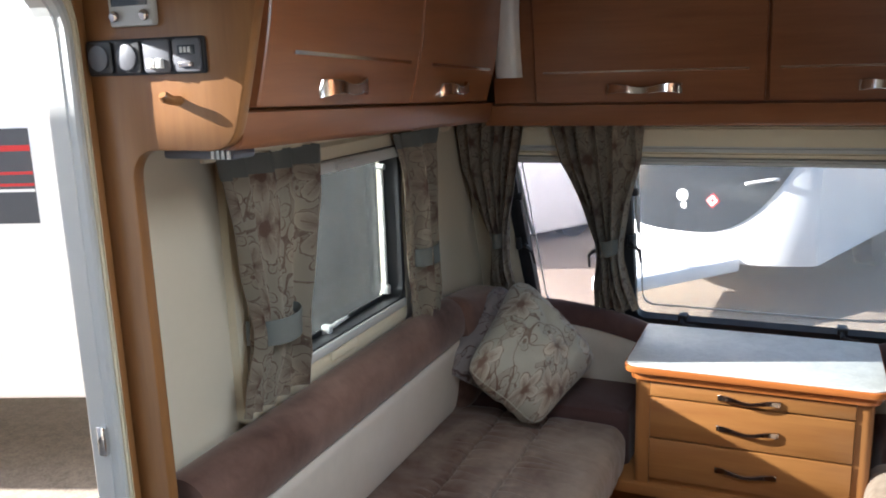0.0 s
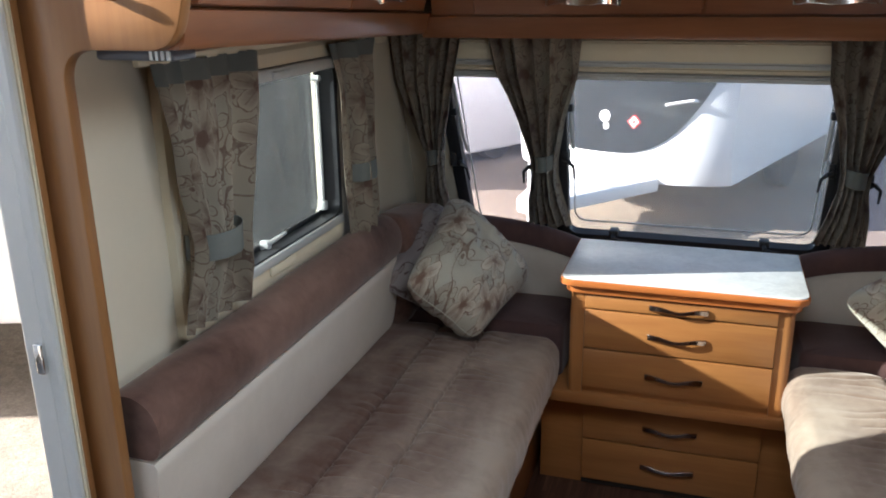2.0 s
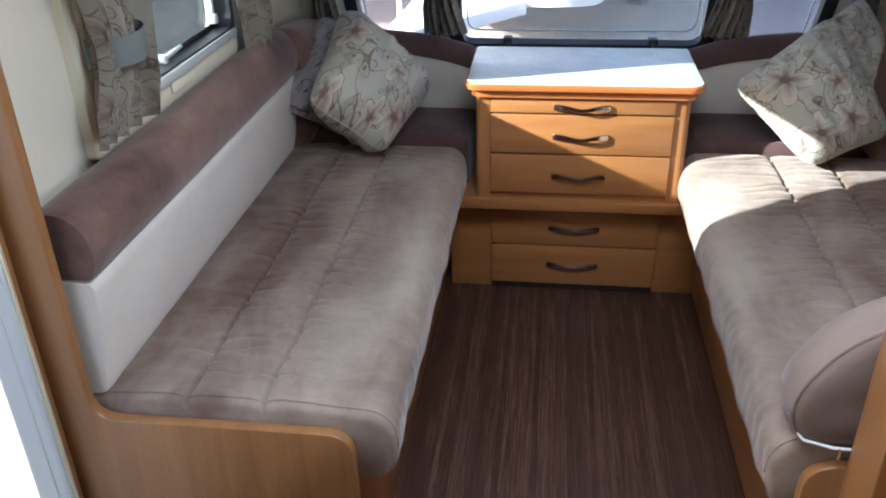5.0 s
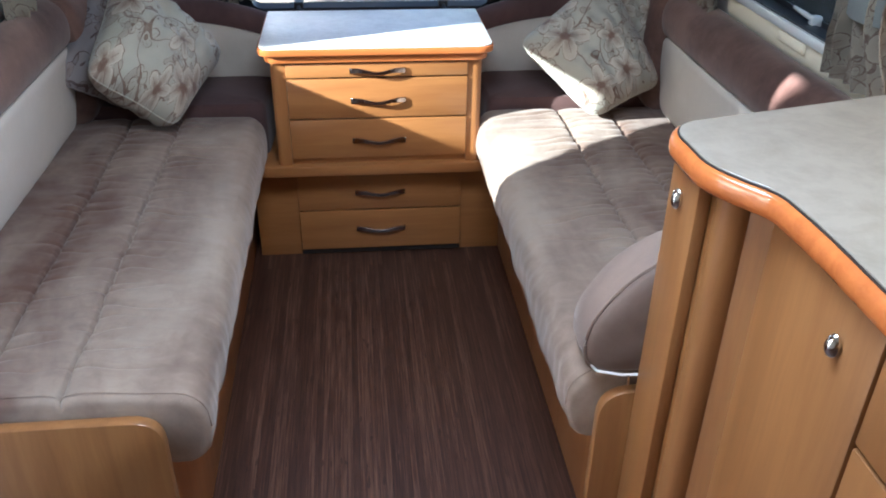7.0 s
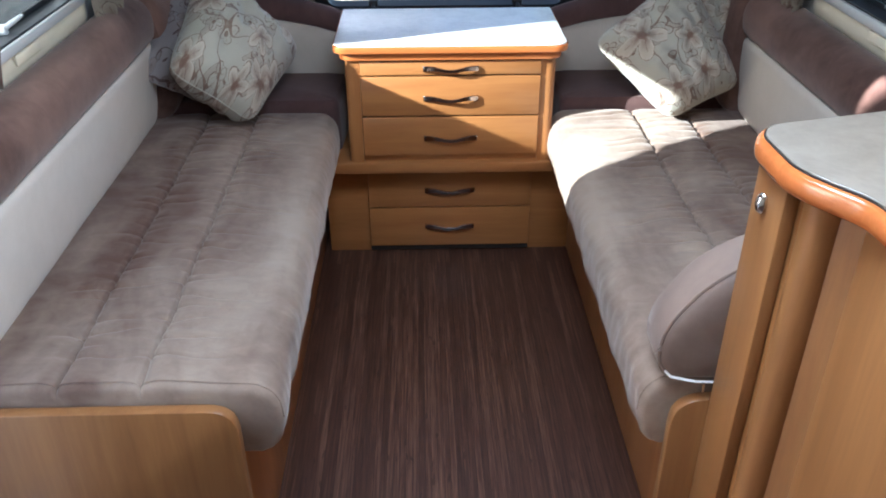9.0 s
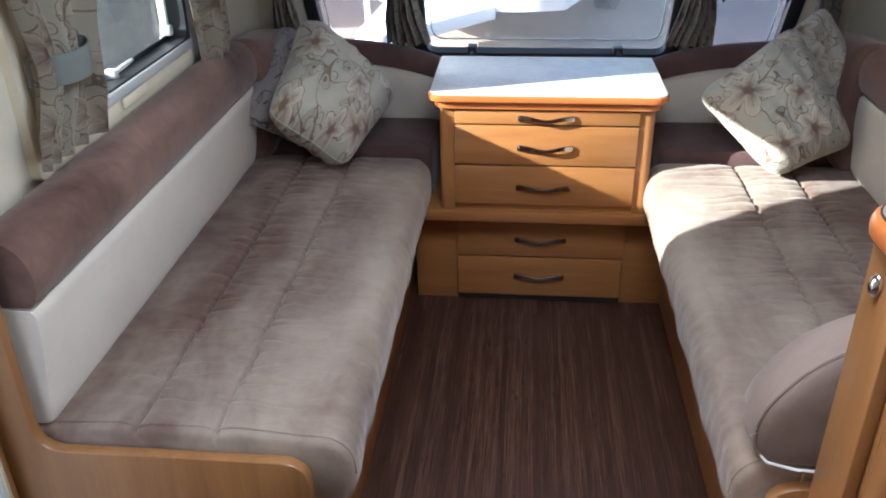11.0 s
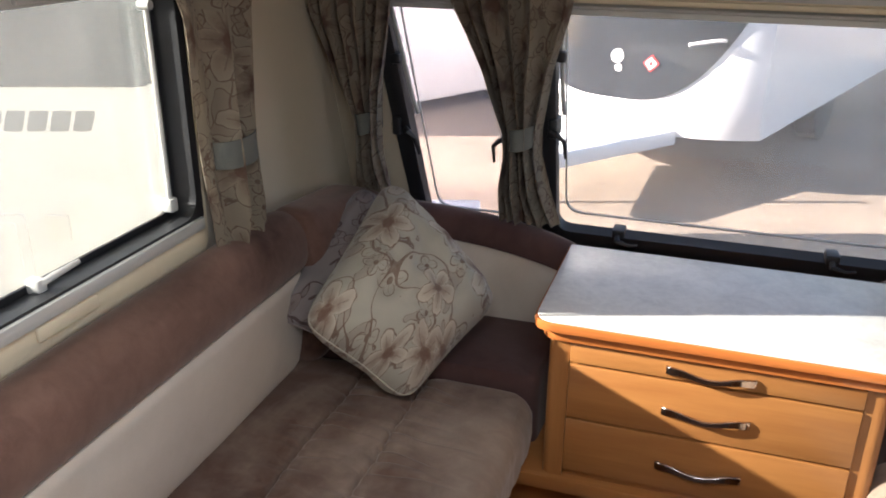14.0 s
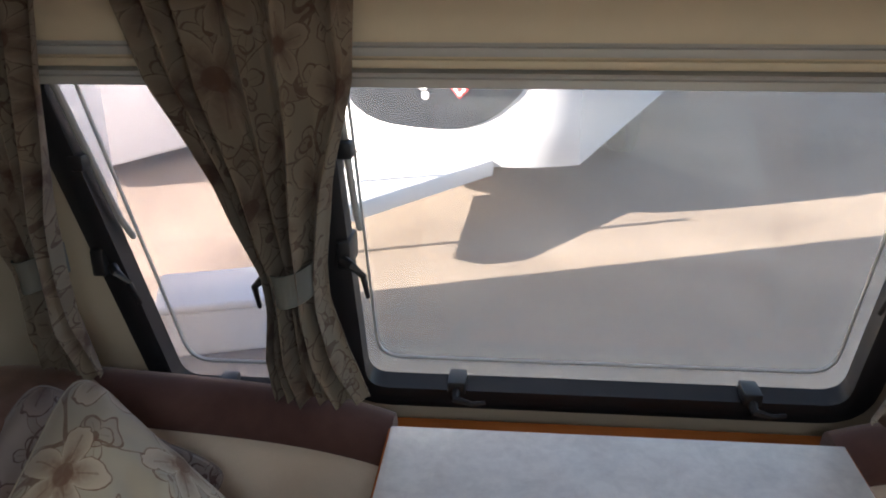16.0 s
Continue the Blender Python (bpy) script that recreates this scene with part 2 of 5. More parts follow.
M_LOCKER = wood_material("cherry_veneer_lockers", (0.320, 0.126, 0.050), (0.215, 0.078, 0.030), "x", 0.30)
M_LOCKER_Y = wood_material("cherry_veneer_side_lockers", (0.320, 0.126, 0.050), (0.215, 0.078, 0.030), "y", 0.30)
M_PART = wood_material("cherry_veneer_upright", (0.305, 0.140, 0.046), (0.205, 0.087, 0.028), "z", 0.34)
M_CHEST = wood_material("honey_cherry_veneer", (0.42, 0.178, 0.052), (0.285, 0.106, 0.030), "x", 0.33)
M_CHESTZ = wood_material("honey_cherry_upright", (0.42, 0.178, 0.052), (0.285, 0.106, 0.030), "z", 0.33)
M_EDGE = wood_material("orange_hardwood_edge", (0.56, 0.175, 0.044), (0.42, 0.118, 0.030), "x", 0.16, 1.5)
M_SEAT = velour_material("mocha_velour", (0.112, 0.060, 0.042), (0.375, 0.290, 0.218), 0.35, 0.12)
M_ARM = velour_material("dark_mocha_velour", (0.125, 0.083, 0.066), (0.235, 0.172, 0.138), 0.3)
M_BOXING = velour_material("mid_mocha_velour", (0.160, 0.108, 0.084), (0.260, 0.190, 0.150), 0.3)
M_ROLL = velour_material("chocolate_velour", (0.066, 0.031, 0.022), (0.230, 0.130, 0.096), 0.3)
M_DARKSEAT = velour_material("dark_chocolate_velour", (0.075, 0.038, 0.034), (0.135, 0.074, 0.064), 0.3)
M_CREAM = velour_material("cream_suede", (0.55, 0.475, 0.385), (0.66, 0.58, 0.485), 0.2)
M_WALL = plain_material("cream_wallboard", (0.55, 0.48, 0.365), 0.55, 0, 0.05, 60, 0.05)
M_TRIM = plain_material("pale_cream_plastic", (0.70, 0.61, 0.44), 0.4, 0, 0.05, 40)
M_SILVER = plain_material("silver_grey_rail", (0.55, 0.55, 0.52), 0.35, 0.2, 0.06, 40)
M_TOP = laminate_material("white_mottled_laminate", (0.60, 0.57, 0.54), (0.76, 0.73, 0.69))
M_KTOP = laminate_material("stone_beige_laminate", (0.205, 0.175, 0.135), (0.285, 0.248, 0.198), 0.3, 9)
M_CHROME = plain_material("chrome", (0.82, 0.80, 0.78), 0.12, 1.0, 0.03)
M_BRONZE = plain_material("dark_bronze_chrome", (0.44, 0.38, 0.35), 0.14, 1.0, 0.1)
M_GREY = plain_material("dark_grey_plastic", (0.10, 0.10, 0.11), 0.4, 0, 0.1)
M_STAY = plain_material("pale_grey_plastic", (0.50, 0.50, 0.48), 0.4, 0, 0.05)
M_BLACK = plain_material("black_rubber", (0.018, 0.018, 0.020), 0.42, 0, 0.2)
M_DARK = plain_material("dark_gap", (0.02, 0.012, 0.008), 0.8)
M_SAGE = plain_material("sage_cloth", (0.125, 0.128, 0.112), 0.85, 0, 0.12, 120, 0.2)
M_FLORAL = floral_material("floral_curtain_cloth", (0.335, 0.285, 0.212), (0.12, 0.066, 0.046), (0.36, 0.30, 0.222), 7.6, 0.75, 0.3)
M_PILLOW = floral_material("floral_cushion_cloth", (0.45, 0.41, 0.325), (0.15, 0.08, 0.052), (0.55, 0.475, 0.37), 5.9, 0.8)
M_PILLOW2 = floral_material("grey_floral_cushion_cloth", (0.25, 0.215, 0.20), (0.075, 0.042, 0.036), (0.24, 0.185, 0.16), 5.4)
M_WHITE = plain_material("gloss_white_panel", (0.84, 0.84, 0.84), 0.25, 0, 0.03, 3)
M_PLASTIC = plain_material("white_plastic", (0.80, 0.79, 0.76), 0.35, 0, 0.03)
M_GLASS = glass_material("side_acrylic", (0.67, 0.70, 0.69), 0.045, 0.0, (0.74, 0.77, 0.76))
M_GLASSF = glass_material("front_acrylic", (0.92, 0.92, 0.92), 0.15, 0.02, (0.80, 0.74, 0.66))
M_GLASSP = glass_material("front_corner_acrylic", (0.90, 0.87, 0.89), 0.13, 0.02, (0.77, 0.70, 0.70))
M_TINT = plain_material("smoked_window", (0.035, 0.040, 0.048), 0.08, 0, 0.02)
M_FLOOR = floor_material()


# ---- building helpers ----
def part(name, bm, material, parent=None, label="", smooth=True, recalc=True):
    """Links a bmesh as one mesh object under a thing or a part."""
    if recalc:
        bmesh.ops.recalc_face_normals(bm, faces=bm.faces)
    me = bpy.data.meshes.new(name)
    for f in bm.faces:
        f.smooth = smooth
    bm.to_mesh(me)
    bm.free()
    if smooth:
        me.set_sharp_from_angle(angle=radians(38))
    me.materials.append(material)
    ob = new(name, me)
    ob.parent = parent
    if label:
        ob["label"] = label
    return ob


def thing(name, label, category, group="", kind=""):
    return tagged(new(name), label, category, group, kind)


def box(x0, x1, y0, y1, z0, z1, bevel=0.0, seg=2, bm=None):
    bm = bm or bmesh.new()
    m = Matrix.LocRotScale(((x0 + x1) / 2, (y0 + y1) / 2, (z0 + z1) / 2), None, (abs(x1 - x0), abs(y1 - y0), abs(z1 - z0)))
    r = bmesh.ops.create_cube(bm, size=1, matrix=m)
    if bevel:
        es = list({e for v in r["verts"] for e in v.link_edges})
        bmesh.ops.bevel(bm, geom=es, offset=bevel, segments=seg, affect="EDGES", profile=0.5)
    return bm


def rounded(points, radii, n=6):
    """A closed outline with each corner rounded by its radius."""
    out = []
    k = len(points)
    for i in range(k):
        p, a, b = Vector(points[i]), Vector(points[i - 1]), Vector(points[(i + 1) % k])
        r = radii[i] if isinstance(radii, (list, tuple)) else radii
        u, w = (a - p), (b - p)
        r = min(r, 0.49 * u.length, 0.49 * w.length)
        if r < 1e-4:
            out.append(p)
            continue
        s, e = p + u.normalized() * r, p + w.normalized() * r
        for j in range(n + 1):
            t = j / n
            out.append((1 - t) ** 2 * s + 2 * t * (1 - t) * p + t * t * e)
    return out


def prism(outline, place, depth, bevel=0.0, bm=None):
    """Extrudes a closed 2D outline; place(u, v, d) gives the point for d from 0 to depth."""
    bm = bm or bmesh.new()
    a = [bm.verts.new(place(p[0], p[1], 0.0)) for p in outline]
    b = [bm.verts.new(place(p[0], p[1], depth)) for p in outline]
    f1, f2 = bm.faces.new(a), bm.faces.new(list(reversed(b)))
    k = len(a)
    for i in range(k):
        bm.faces.new((a[i], b[i], b[(i + 1) % k], a[(i + 1) % k]))
    bmesh.ops.recalc_face_normals(bm, faces=bm.faces)
    if bevel:
        es = list({e for f in (f1, f2) for e in f.edges})
        bmesh.ops.bevel(bm, geom=es, offset=bevel, segments=2, affect="EDGES", profile=0.5)
    return bm


def loft(rings, closed=True, caps=True, uvs=None, bm=None):
    """Joins rings of equal count into one skin. uvs: metres along each ring and along the rings."""
    bm = bm or bmesh.new()
    vs = [[bm.verts.new(p) for p in r] for r in rings]
    n = len(rings[0])
    layer = bm.loops.layers.uv.verify() if uvs else None
    for i in range(len(rings) - 1):
        for j in range(n if closed else n - 1):
            j2 = (j + 1) % n
            f = bm.faces.new((vs[i][j], vs[i][j2], vs[i + 1][j2], vs[i + 1][j]))
            if uvs:
                jj = j2 if j2 else n
                for l, (a, b) in zip(f.loops, ((i, j), (i, jj), (i + 1, jj), (i + 1, j))):
                    l[layer].uv = uvs(a, b)
    if caps and closed:
        bm.faces.new(vs[0])
        bm.faces.new(list(reversed(vs[-1])))
    return bm


def tube(points, r, n=8, bm=None):
    """A round bar along points; r may be one number or one for each point."""
    pts = [Vector(p) for p in points]
    rings = []
    for i, p in enumerate(pts):
        d = (pts[min(i + 1, len(pts) - 1)] - pts[max(i - 1, 0)]).normalized()
        side = d.cross(Vector((0, 0, 1)))
        side = side.normalized() if side.length > 1e-3 else Vector((1, 0, 0))
        up = side.cross(d)
        ri = r[i] if isinstance(r, (list, tuple)) else r
        rings.append([p + ri * (math.cos(2 * math.pi * j / n) * side + math.sin(2 * math.pi * j / n) * up) for j in range(n)])
    return loft(rings, bm=bm)


def interp(x, xs, ys):
    return float(np.interp(x, xs, ys))


# ---- measures of the van ----
XW, XO = 1.06, 1.10          # inner and outer face of the side walls
YP = -1.33                   # front face of the partitions beside the benches
YR = -4.3                    # rear wall
ZC = 1.96                    # ceiling
GROUND = -0.50
RAKE = 0.32


def yf(z, off=0.0):
    """The raked inner face of the front wall."""
    return 0.615 - RAKE * (z - 0.75) + off


def front_point(x, z, off):
    """A point on the front wall, off metres outwards along its normal."""
    k = 1 / math.sqrt(1 + RAKE * RAKE)
    return Vector((x, yf(z) + off * k, z + off * RAKE * k))


def fw(x, z, off):
    return front_point(x, z, off)


def holed(outer, holes, place, depth, name, mat, label, sharp=True):
    """A slab with openings cut right through it."""
    bm = bmesh.new()
    loops = [outer] + holes
    for face_d in (0.0, depth):
        es = []
        for lp in loops:
            vs = [bm.verts.new(place(p[0], p[1], face_d)) for p in lp]
            es += [bm.edges.new((vs[i], vs[(i + 1) % len(vs)])) for i in range(len(vs))]
        bmesh.ops.triangle_fill(bm, edges=es, use_beauty=True)
    bm.verts.ensure_lookup_table()
    half = sum(len(lp) for lp in loops)
    base = 0
    for lp in loops:
        k = len(lp)
        for i in range(k):
            j = (i + 1) % k
            bm.faces.new((bm.verts[base + i], bm.verts[base + j], bm.verts[half + base + j], bm.verts[half + base + i]))
        base += k
    return tagged(part(name, bm, mat, None, smooth=False), label, kind="structure")


def rect(a0, a1, b0, b1, r=0.0, n=5):
    pts = [(a0, b0), (a1, b0), (a1, b1), (a0, b1)]
    return rounded(pts, r, n) if r else [Vector(p) for p in pts]


# ---- shell ----
bm = box(-XO, XO, YR, 0.9, -0.06, 0.0)
tagged(part("floor", bm, M_FLOOR, smooth=False), "dark brown bamboo-strip vinyl floor of a caravan", kind="structure")
bm = box(-XO, XO, YR - 0.04, YR, 0.0, ZC)
tagged(part("wall_rear", bm, M_PART, smooth=False), "plain cherry veneered rear wall", kind="structure")

WIN_Y0, WIN_Y1, WIN_Z0, WIN_Z1 = -0.98, -0.225, 1.02, 1.49
DOOR_Y0, DOOR_Y1, DOOR_Z1 = -2.06, -1.402, 1.885
side_out = [Vector(p) for p in ((YR, 0.0), (0.85, 0.0), (yf(0.4), 0.4), (yf(ZC), ZC), (YR, ZC))]
holed(side_out, [rect(WIN_Y0, WIN_Y1, WIN_Z0, WIN_Z1, 0.05), rect(DOOR_Y0, DOOR_Y1, 0.02, DOOR_Z1, 0.09)],
      lambda u, v, d: Vector((-XW - d, u, v)), XO - XW, "wall_left", M_WALL, "cream vinyl side wall with window and entrance door openings")
# the second opening is the assumed, unseen kitchen window
holed(side_out, [rect(WIN_Y0, WIN_Y1, WIN_Z0, WIN_Z1, 0.05), rect(-3.0, -2.25, 1.14, 1.58, 0.05)],
      lambda u, v, d: Vector((XW + d, u, v)), XO - XW, "wall_right", M_WALL, "cream vinyl side wall with a window opening")

MAIN = (-0.46, 0.46, 0.755, 1.42)
SIDE = (0.555, 0.890, 0.725, 1.42)


def taper(x, z):
    """The outer edges of the corner windows lean in towards the sill."""
    if abs(x) < 0.5:
        return 0.0
    lean = 0.055 * min(1.0, max(0.0, (abs(x) - SIDE[0]) / (SIDE[1] - SIDE[0]))) * (SIDE[3] - z) / (SIDE[3] - SIDE[2])
    return -math.copysign(lean, x)


def leaned(outline):
    return [Vector((p[0] + taper(p[0], p[1]), p[1])) for p in outline]


front_out = rect(-XO, XO, 0.0, ZC + 0.02)
holed(front_out, [rect(*MAIN, 0.06), leaned(rect(*SIDE, 0.08)), leaned(rect(-SIDE[1], -SIDE[0], SIDE[2], SIDE[3], 0.08))],
      lambda u, v, d: fw(u, v, d), 0.035, "wall_front", M_WALL, "raked cream front wall with three window openings")


def front_window(x0, x1, z0, z1, glass, label, number):
    """Top-hung acrylic pane in a black rubber frame, with stays and catches."""
    w = thing(f"window_{number}", label, "window", "front windows", "structure")

    def fw(x, z, off):
        return front_point(x + taper(x, z), z, off)

    def ring(o, i, d0, d1, r):
        a, b = rect(x0 - o, x1 + o, z0 - o, z1 + o, r + o), rect(x0 + i, x1 - i, z0 + i, z1 - i, max(0.01, r - i))
        rings = [[fw(p[0], p[1], d) for p in lp] for lp, d in ((a, d1), (a, d0 + 0.004), ([q * 0.7 + s * 0.3 for q, s in zip(a, b)], d0), ([q * 0.3 + s * 0.7 for q, s in zip(a, b)], d0), (b, d0 + 0.004), (b, d1))]
        bm = loft(rings, caps=False)
        return bm
    part("rubber_frame", ring(0.030, 0.018, -0.014, 0.03, 0.06), M_BLACK, w, "black rubber window surround")
    lp = rect(x0 - 0.02, x1 + 0.02, z0 - 0.02, z1 + 0.02, 0.07)
    pane = part("pane", prism(lp, lambda u, v, d: fw(u, v, 0.055 + d), 0.004), glass, w, smooth=False)
    pane.visible_shadow = False
    # inner clear line of the double skinned pane
    lp2 = rect(x0 + 0.036, x1 - 0.036, z0 + 0.045, z1 - 0.03, 0.05)
    rim = rect(x0 + 0.032, x1 - 0.032, z0 + 0.041, z1 - 0.026, 0.052)
    rings = [[fw(p[0], p[1], 0.05) for p in rim], [fw(p[0], p[1], 0.044) for p in rim], [fw(p[0], p[1], 0.044) for p in lp2], [fw(p[0], p[1], 0.05) for p in lp2]]
    part("pane_rim", loft(rings, caps=False), M_SILVER, w, "pale seam of the double pane")

    def catch(x, z, side):
        c = part("catch", box(x - 0.017, x + 0.017, yf(z) - 0.026, yf(z) + 0.03, z - 0.013, z + 0.013, 0.005), M_BLACK, w, "black plastic catch")
        pts = [fw(x, z, -0.02), fw(x + 0.0, z, -0.045), fw(x + side * 0.03, z - 0.005, -0.05), fw(x + side * 0.055, z - 0.004, -0.045)]
        part("lever", tube(pts, [0.010, 0.009, 0.006, 0.004]), M_BLACK, c)

    def side_catch(x, z, side):
        c = part("catch", box(x - 0.012, x + 0.012, yf(z) - 0.03, yf(z) + 0.04, z - 0.028, z + 0.022, 0.005), M_BLACK, w, "black plastic catch")
        pts = [fw(x, z, -0.03), fw(x + side * 0.018, z + 0.004, -0.05), fw(x + side * 0.036, z - 0.012, -0.055), fw(x + side * 0.038, z - 0.06, -0.05)]
        part("lever", tube(pts, [0.009, 0.008, 0.006, 0.004]), M_BLACK, c)
    wide = x1 - x0 > 0.6
    for x in ((x0 + 0.19, x1 - 0.19) if wide else ((x0 + x1) / 2,)):
        catch(x, z0 + 0.030, 1)
    for x, s in ((x0, 1), (x1, -1)):
        side_catch(x + s * 0.012, z0 + 0.335, s)
        st = part("stay", tube([fw(x + s * 0.03, z1 - 0.03, 0.0), fw(x + s * 0.03, z0 + 0.40, 0.02), fw(x + s * 0.03, z0 + 0.35, 0.035)], 0.006), M_SILVER, w, "telescopic window stay")
        part("knob", box(x + s * 0.03 - 0.014, x + s * 0.03 + 0.014, yf(z0 + .52) - 0.02, yf(z0 + .52) + 0.012, z0 + 0.508, z0 + 0.535, 0.006), M_BLACK, st)
    return w


front_window(*MAIN, M_GLASSF, "wide acrylic front window in black rubber frame", 1)
front_window(-SIDE[1], -SIDE[0], SIDE[2], SIDE[3], M_GLASSP, "narrow acrylic front corner window in black rubber frame", 2)
front_window(*SIDE, M_GLASSP, "narrow acrylic front corner window in black rubber frame", 3)


def side_window(s, number):
    """Side window: cream inner surround, silver rail, acrylic pane, stay and catch."""
    w = thing(f"window_{number}", "caravan side window with cream surround and acrylic pane", "window", "side windows", "structure")
    X = s * XW

    def P(u, v, d):
        return Vector((X - s * d, u, v))
    y0, y1, z0, z1 = WIN_Y0, WIN_Y1, WIN_Z0, WIN_Z1
    # blind cassette surround
    o, i = rect(y0 - 0.06, y1 + 0.032, z0 - 0.085, z1 + 0.06, 0.02), rect(y0 + 0.004, y1 - 0.004, z0 + 0.004, z1 - 0.004, 0.05)
    rings = [[P(p[0], p[1], d) for p in lp] for lp, d in ((o, 0.0), (o, 0.022), ([a * .8 + b * .2 for a, b in zip(o, i)], 0.034), ([a * .3 + b * .7 for a, b in zip(o, i)], 0.034), (i, 0.02), (i, -0.005))]
    part("surround", loft(rings, caps=False), M_TRIM, w, "cream plastic blind surround")
    lip, inn = rect(y0 - 0.016, y1 + 0.012, z0 - 0.016, z1 + 0.014, 0.03), rect(y0 + 0.009, y1 - 0.009, z0 + 0.009, z1 - 0.009, 0.045)
    rings = [[P(p[0], p[1], d) for p in lp] for lp, d in ((lip, 0.030), (lip, 0.0375), (inn, 0.0375), (inn, -0.0045))]
    part("inner_frame", loft(rings, caps=False), M_BLACK, w, "black inner window frame")
    part("rail", box(X - s * 0.022, X - s * 0.045, y0 - 0.03, y1 + 0.004, z0 - 0.022, z0 + 0.004, 0.004), M_SILVER, w, "silver blind rail")
    part("pull", box(X - s * 0.034, X - s * 0.043, -0.68, -0.54, z0 - 0.052, z0 - 0.024, 0.006), M_TRIM, w, "shallow blind pull")
    part("head_rail", box(X - s * 0.03, X - s * 0.05, y0 - 0.03, y1 + 0.004, z1 - 0.02, z1 + 0.012, 0.004), M_SILVER, w, "silver blind rail")
    part("head_latch", box(X - s * 0.045, X - s * 0.058, -0.62, -0.53, z1 - 0.014, z1 + 0.004, 0.003), M_SILVER, w)
    rings = [[P(p[0], p[1], d) for p in lp] for lp, d in ((i, -0.006), (i, -0.018), (rect(y0 + 0.022, y1 - 0.022, z0 + 0.02, z1 - 0.02, 0.04), -0.018), (rect(y0 + 0.022, y1 - 0.022, z0 + 0.02, z1 - 0.02, 0.04), -0.012))]
    part("rubber_seal", loft(rings, caps=False), M_BLACK, w, "black rubber seal")
    part("pane", prism(rect(y0 - 0.01, y1 + 0.01, z0 - 0.01, z1 + 0.01, 0.05), lambda u, v, d: P(u, v, -0.021 - d), 0.004), M_GLASS, w, smooth=False)
    part("stay", tube([P(y1 - 0.036, z1 - 0.05, -0.004), P(y1 - 0.036, z0 + 0.12, -0.004), P(y1 - 0.036, z0 + 0.045, -0.005)], 0.005), M_STAY, w, "pale window stay")
    part("stay_foot", box(X - s * 0.006, X + s * 0.018, y1 - 0.046, y1 - 0.024, z0 + 0.022, z0 + 0.050, 0.004), M_STAY, w)
    part("stay_knob", tube([P(y1 - 0.036, z1 - 0.05, 0.006), P(y1 - 0.036, z1 - 0.05, -0.018)], 0.009, 12), M_STAY, w)
    c = part("catch", box(X - s * 0.010, X + s * 0.018, -0.632, -0.612, z0 + 0.004, z0 + 0.030, 0.004), M_STAY, w, "pale plastic catch")
    part("lever", tube([P(-0.622, z0 + 0.022, 0.006), P(-0.60, z0 + 0.030, 0.016), P(-0.545, z0 + 0.032, 0.016)], [0.006, 0.0065, 0.0045]), M_STAY, c)


side_window(-1, 4)
side_window(1, 5)


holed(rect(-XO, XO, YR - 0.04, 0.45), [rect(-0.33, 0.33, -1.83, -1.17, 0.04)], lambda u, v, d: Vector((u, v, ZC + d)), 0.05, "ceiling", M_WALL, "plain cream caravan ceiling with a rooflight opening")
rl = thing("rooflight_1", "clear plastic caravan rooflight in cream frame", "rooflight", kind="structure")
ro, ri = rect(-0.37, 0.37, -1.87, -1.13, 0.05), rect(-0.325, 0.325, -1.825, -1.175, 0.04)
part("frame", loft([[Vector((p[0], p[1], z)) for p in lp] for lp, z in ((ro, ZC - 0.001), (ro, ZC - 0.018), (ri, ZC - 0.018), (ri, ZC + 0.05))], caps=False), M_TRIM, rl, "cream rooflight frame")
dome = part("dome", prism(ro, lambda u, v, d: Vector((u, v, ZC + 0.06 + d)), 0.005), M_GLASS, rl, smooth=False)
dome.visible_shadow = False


# ---- partition and bench ends ----
def arch_outline():
    """The left partition with its arch down to the bench end."""
    p = [(-XW, 0.0), (-0.455, 0.0), (-0.455, 0.515), (-0.985, 0.515), (-0.985, 1.603), (-0.765, 1.603), (-0.735, 1.70), (-0.695, 1.85), (-0.66, ZC), (-XW, ZC)]
    return rounded(p, [0, 0, 0.06, 0.055, 0.06, 0.05, 0.05, 0.05, 0, 0], 8)


bm = prism(arch_outline(), lambda u, v, d: Vector((u, YP - 0.026 + d, v)), 0.026, 0.004)
tagged(part("partition_wall", bm, M_PART), "cherry veneered partition with arched cut-out beside the door", "partition", kind="structure")

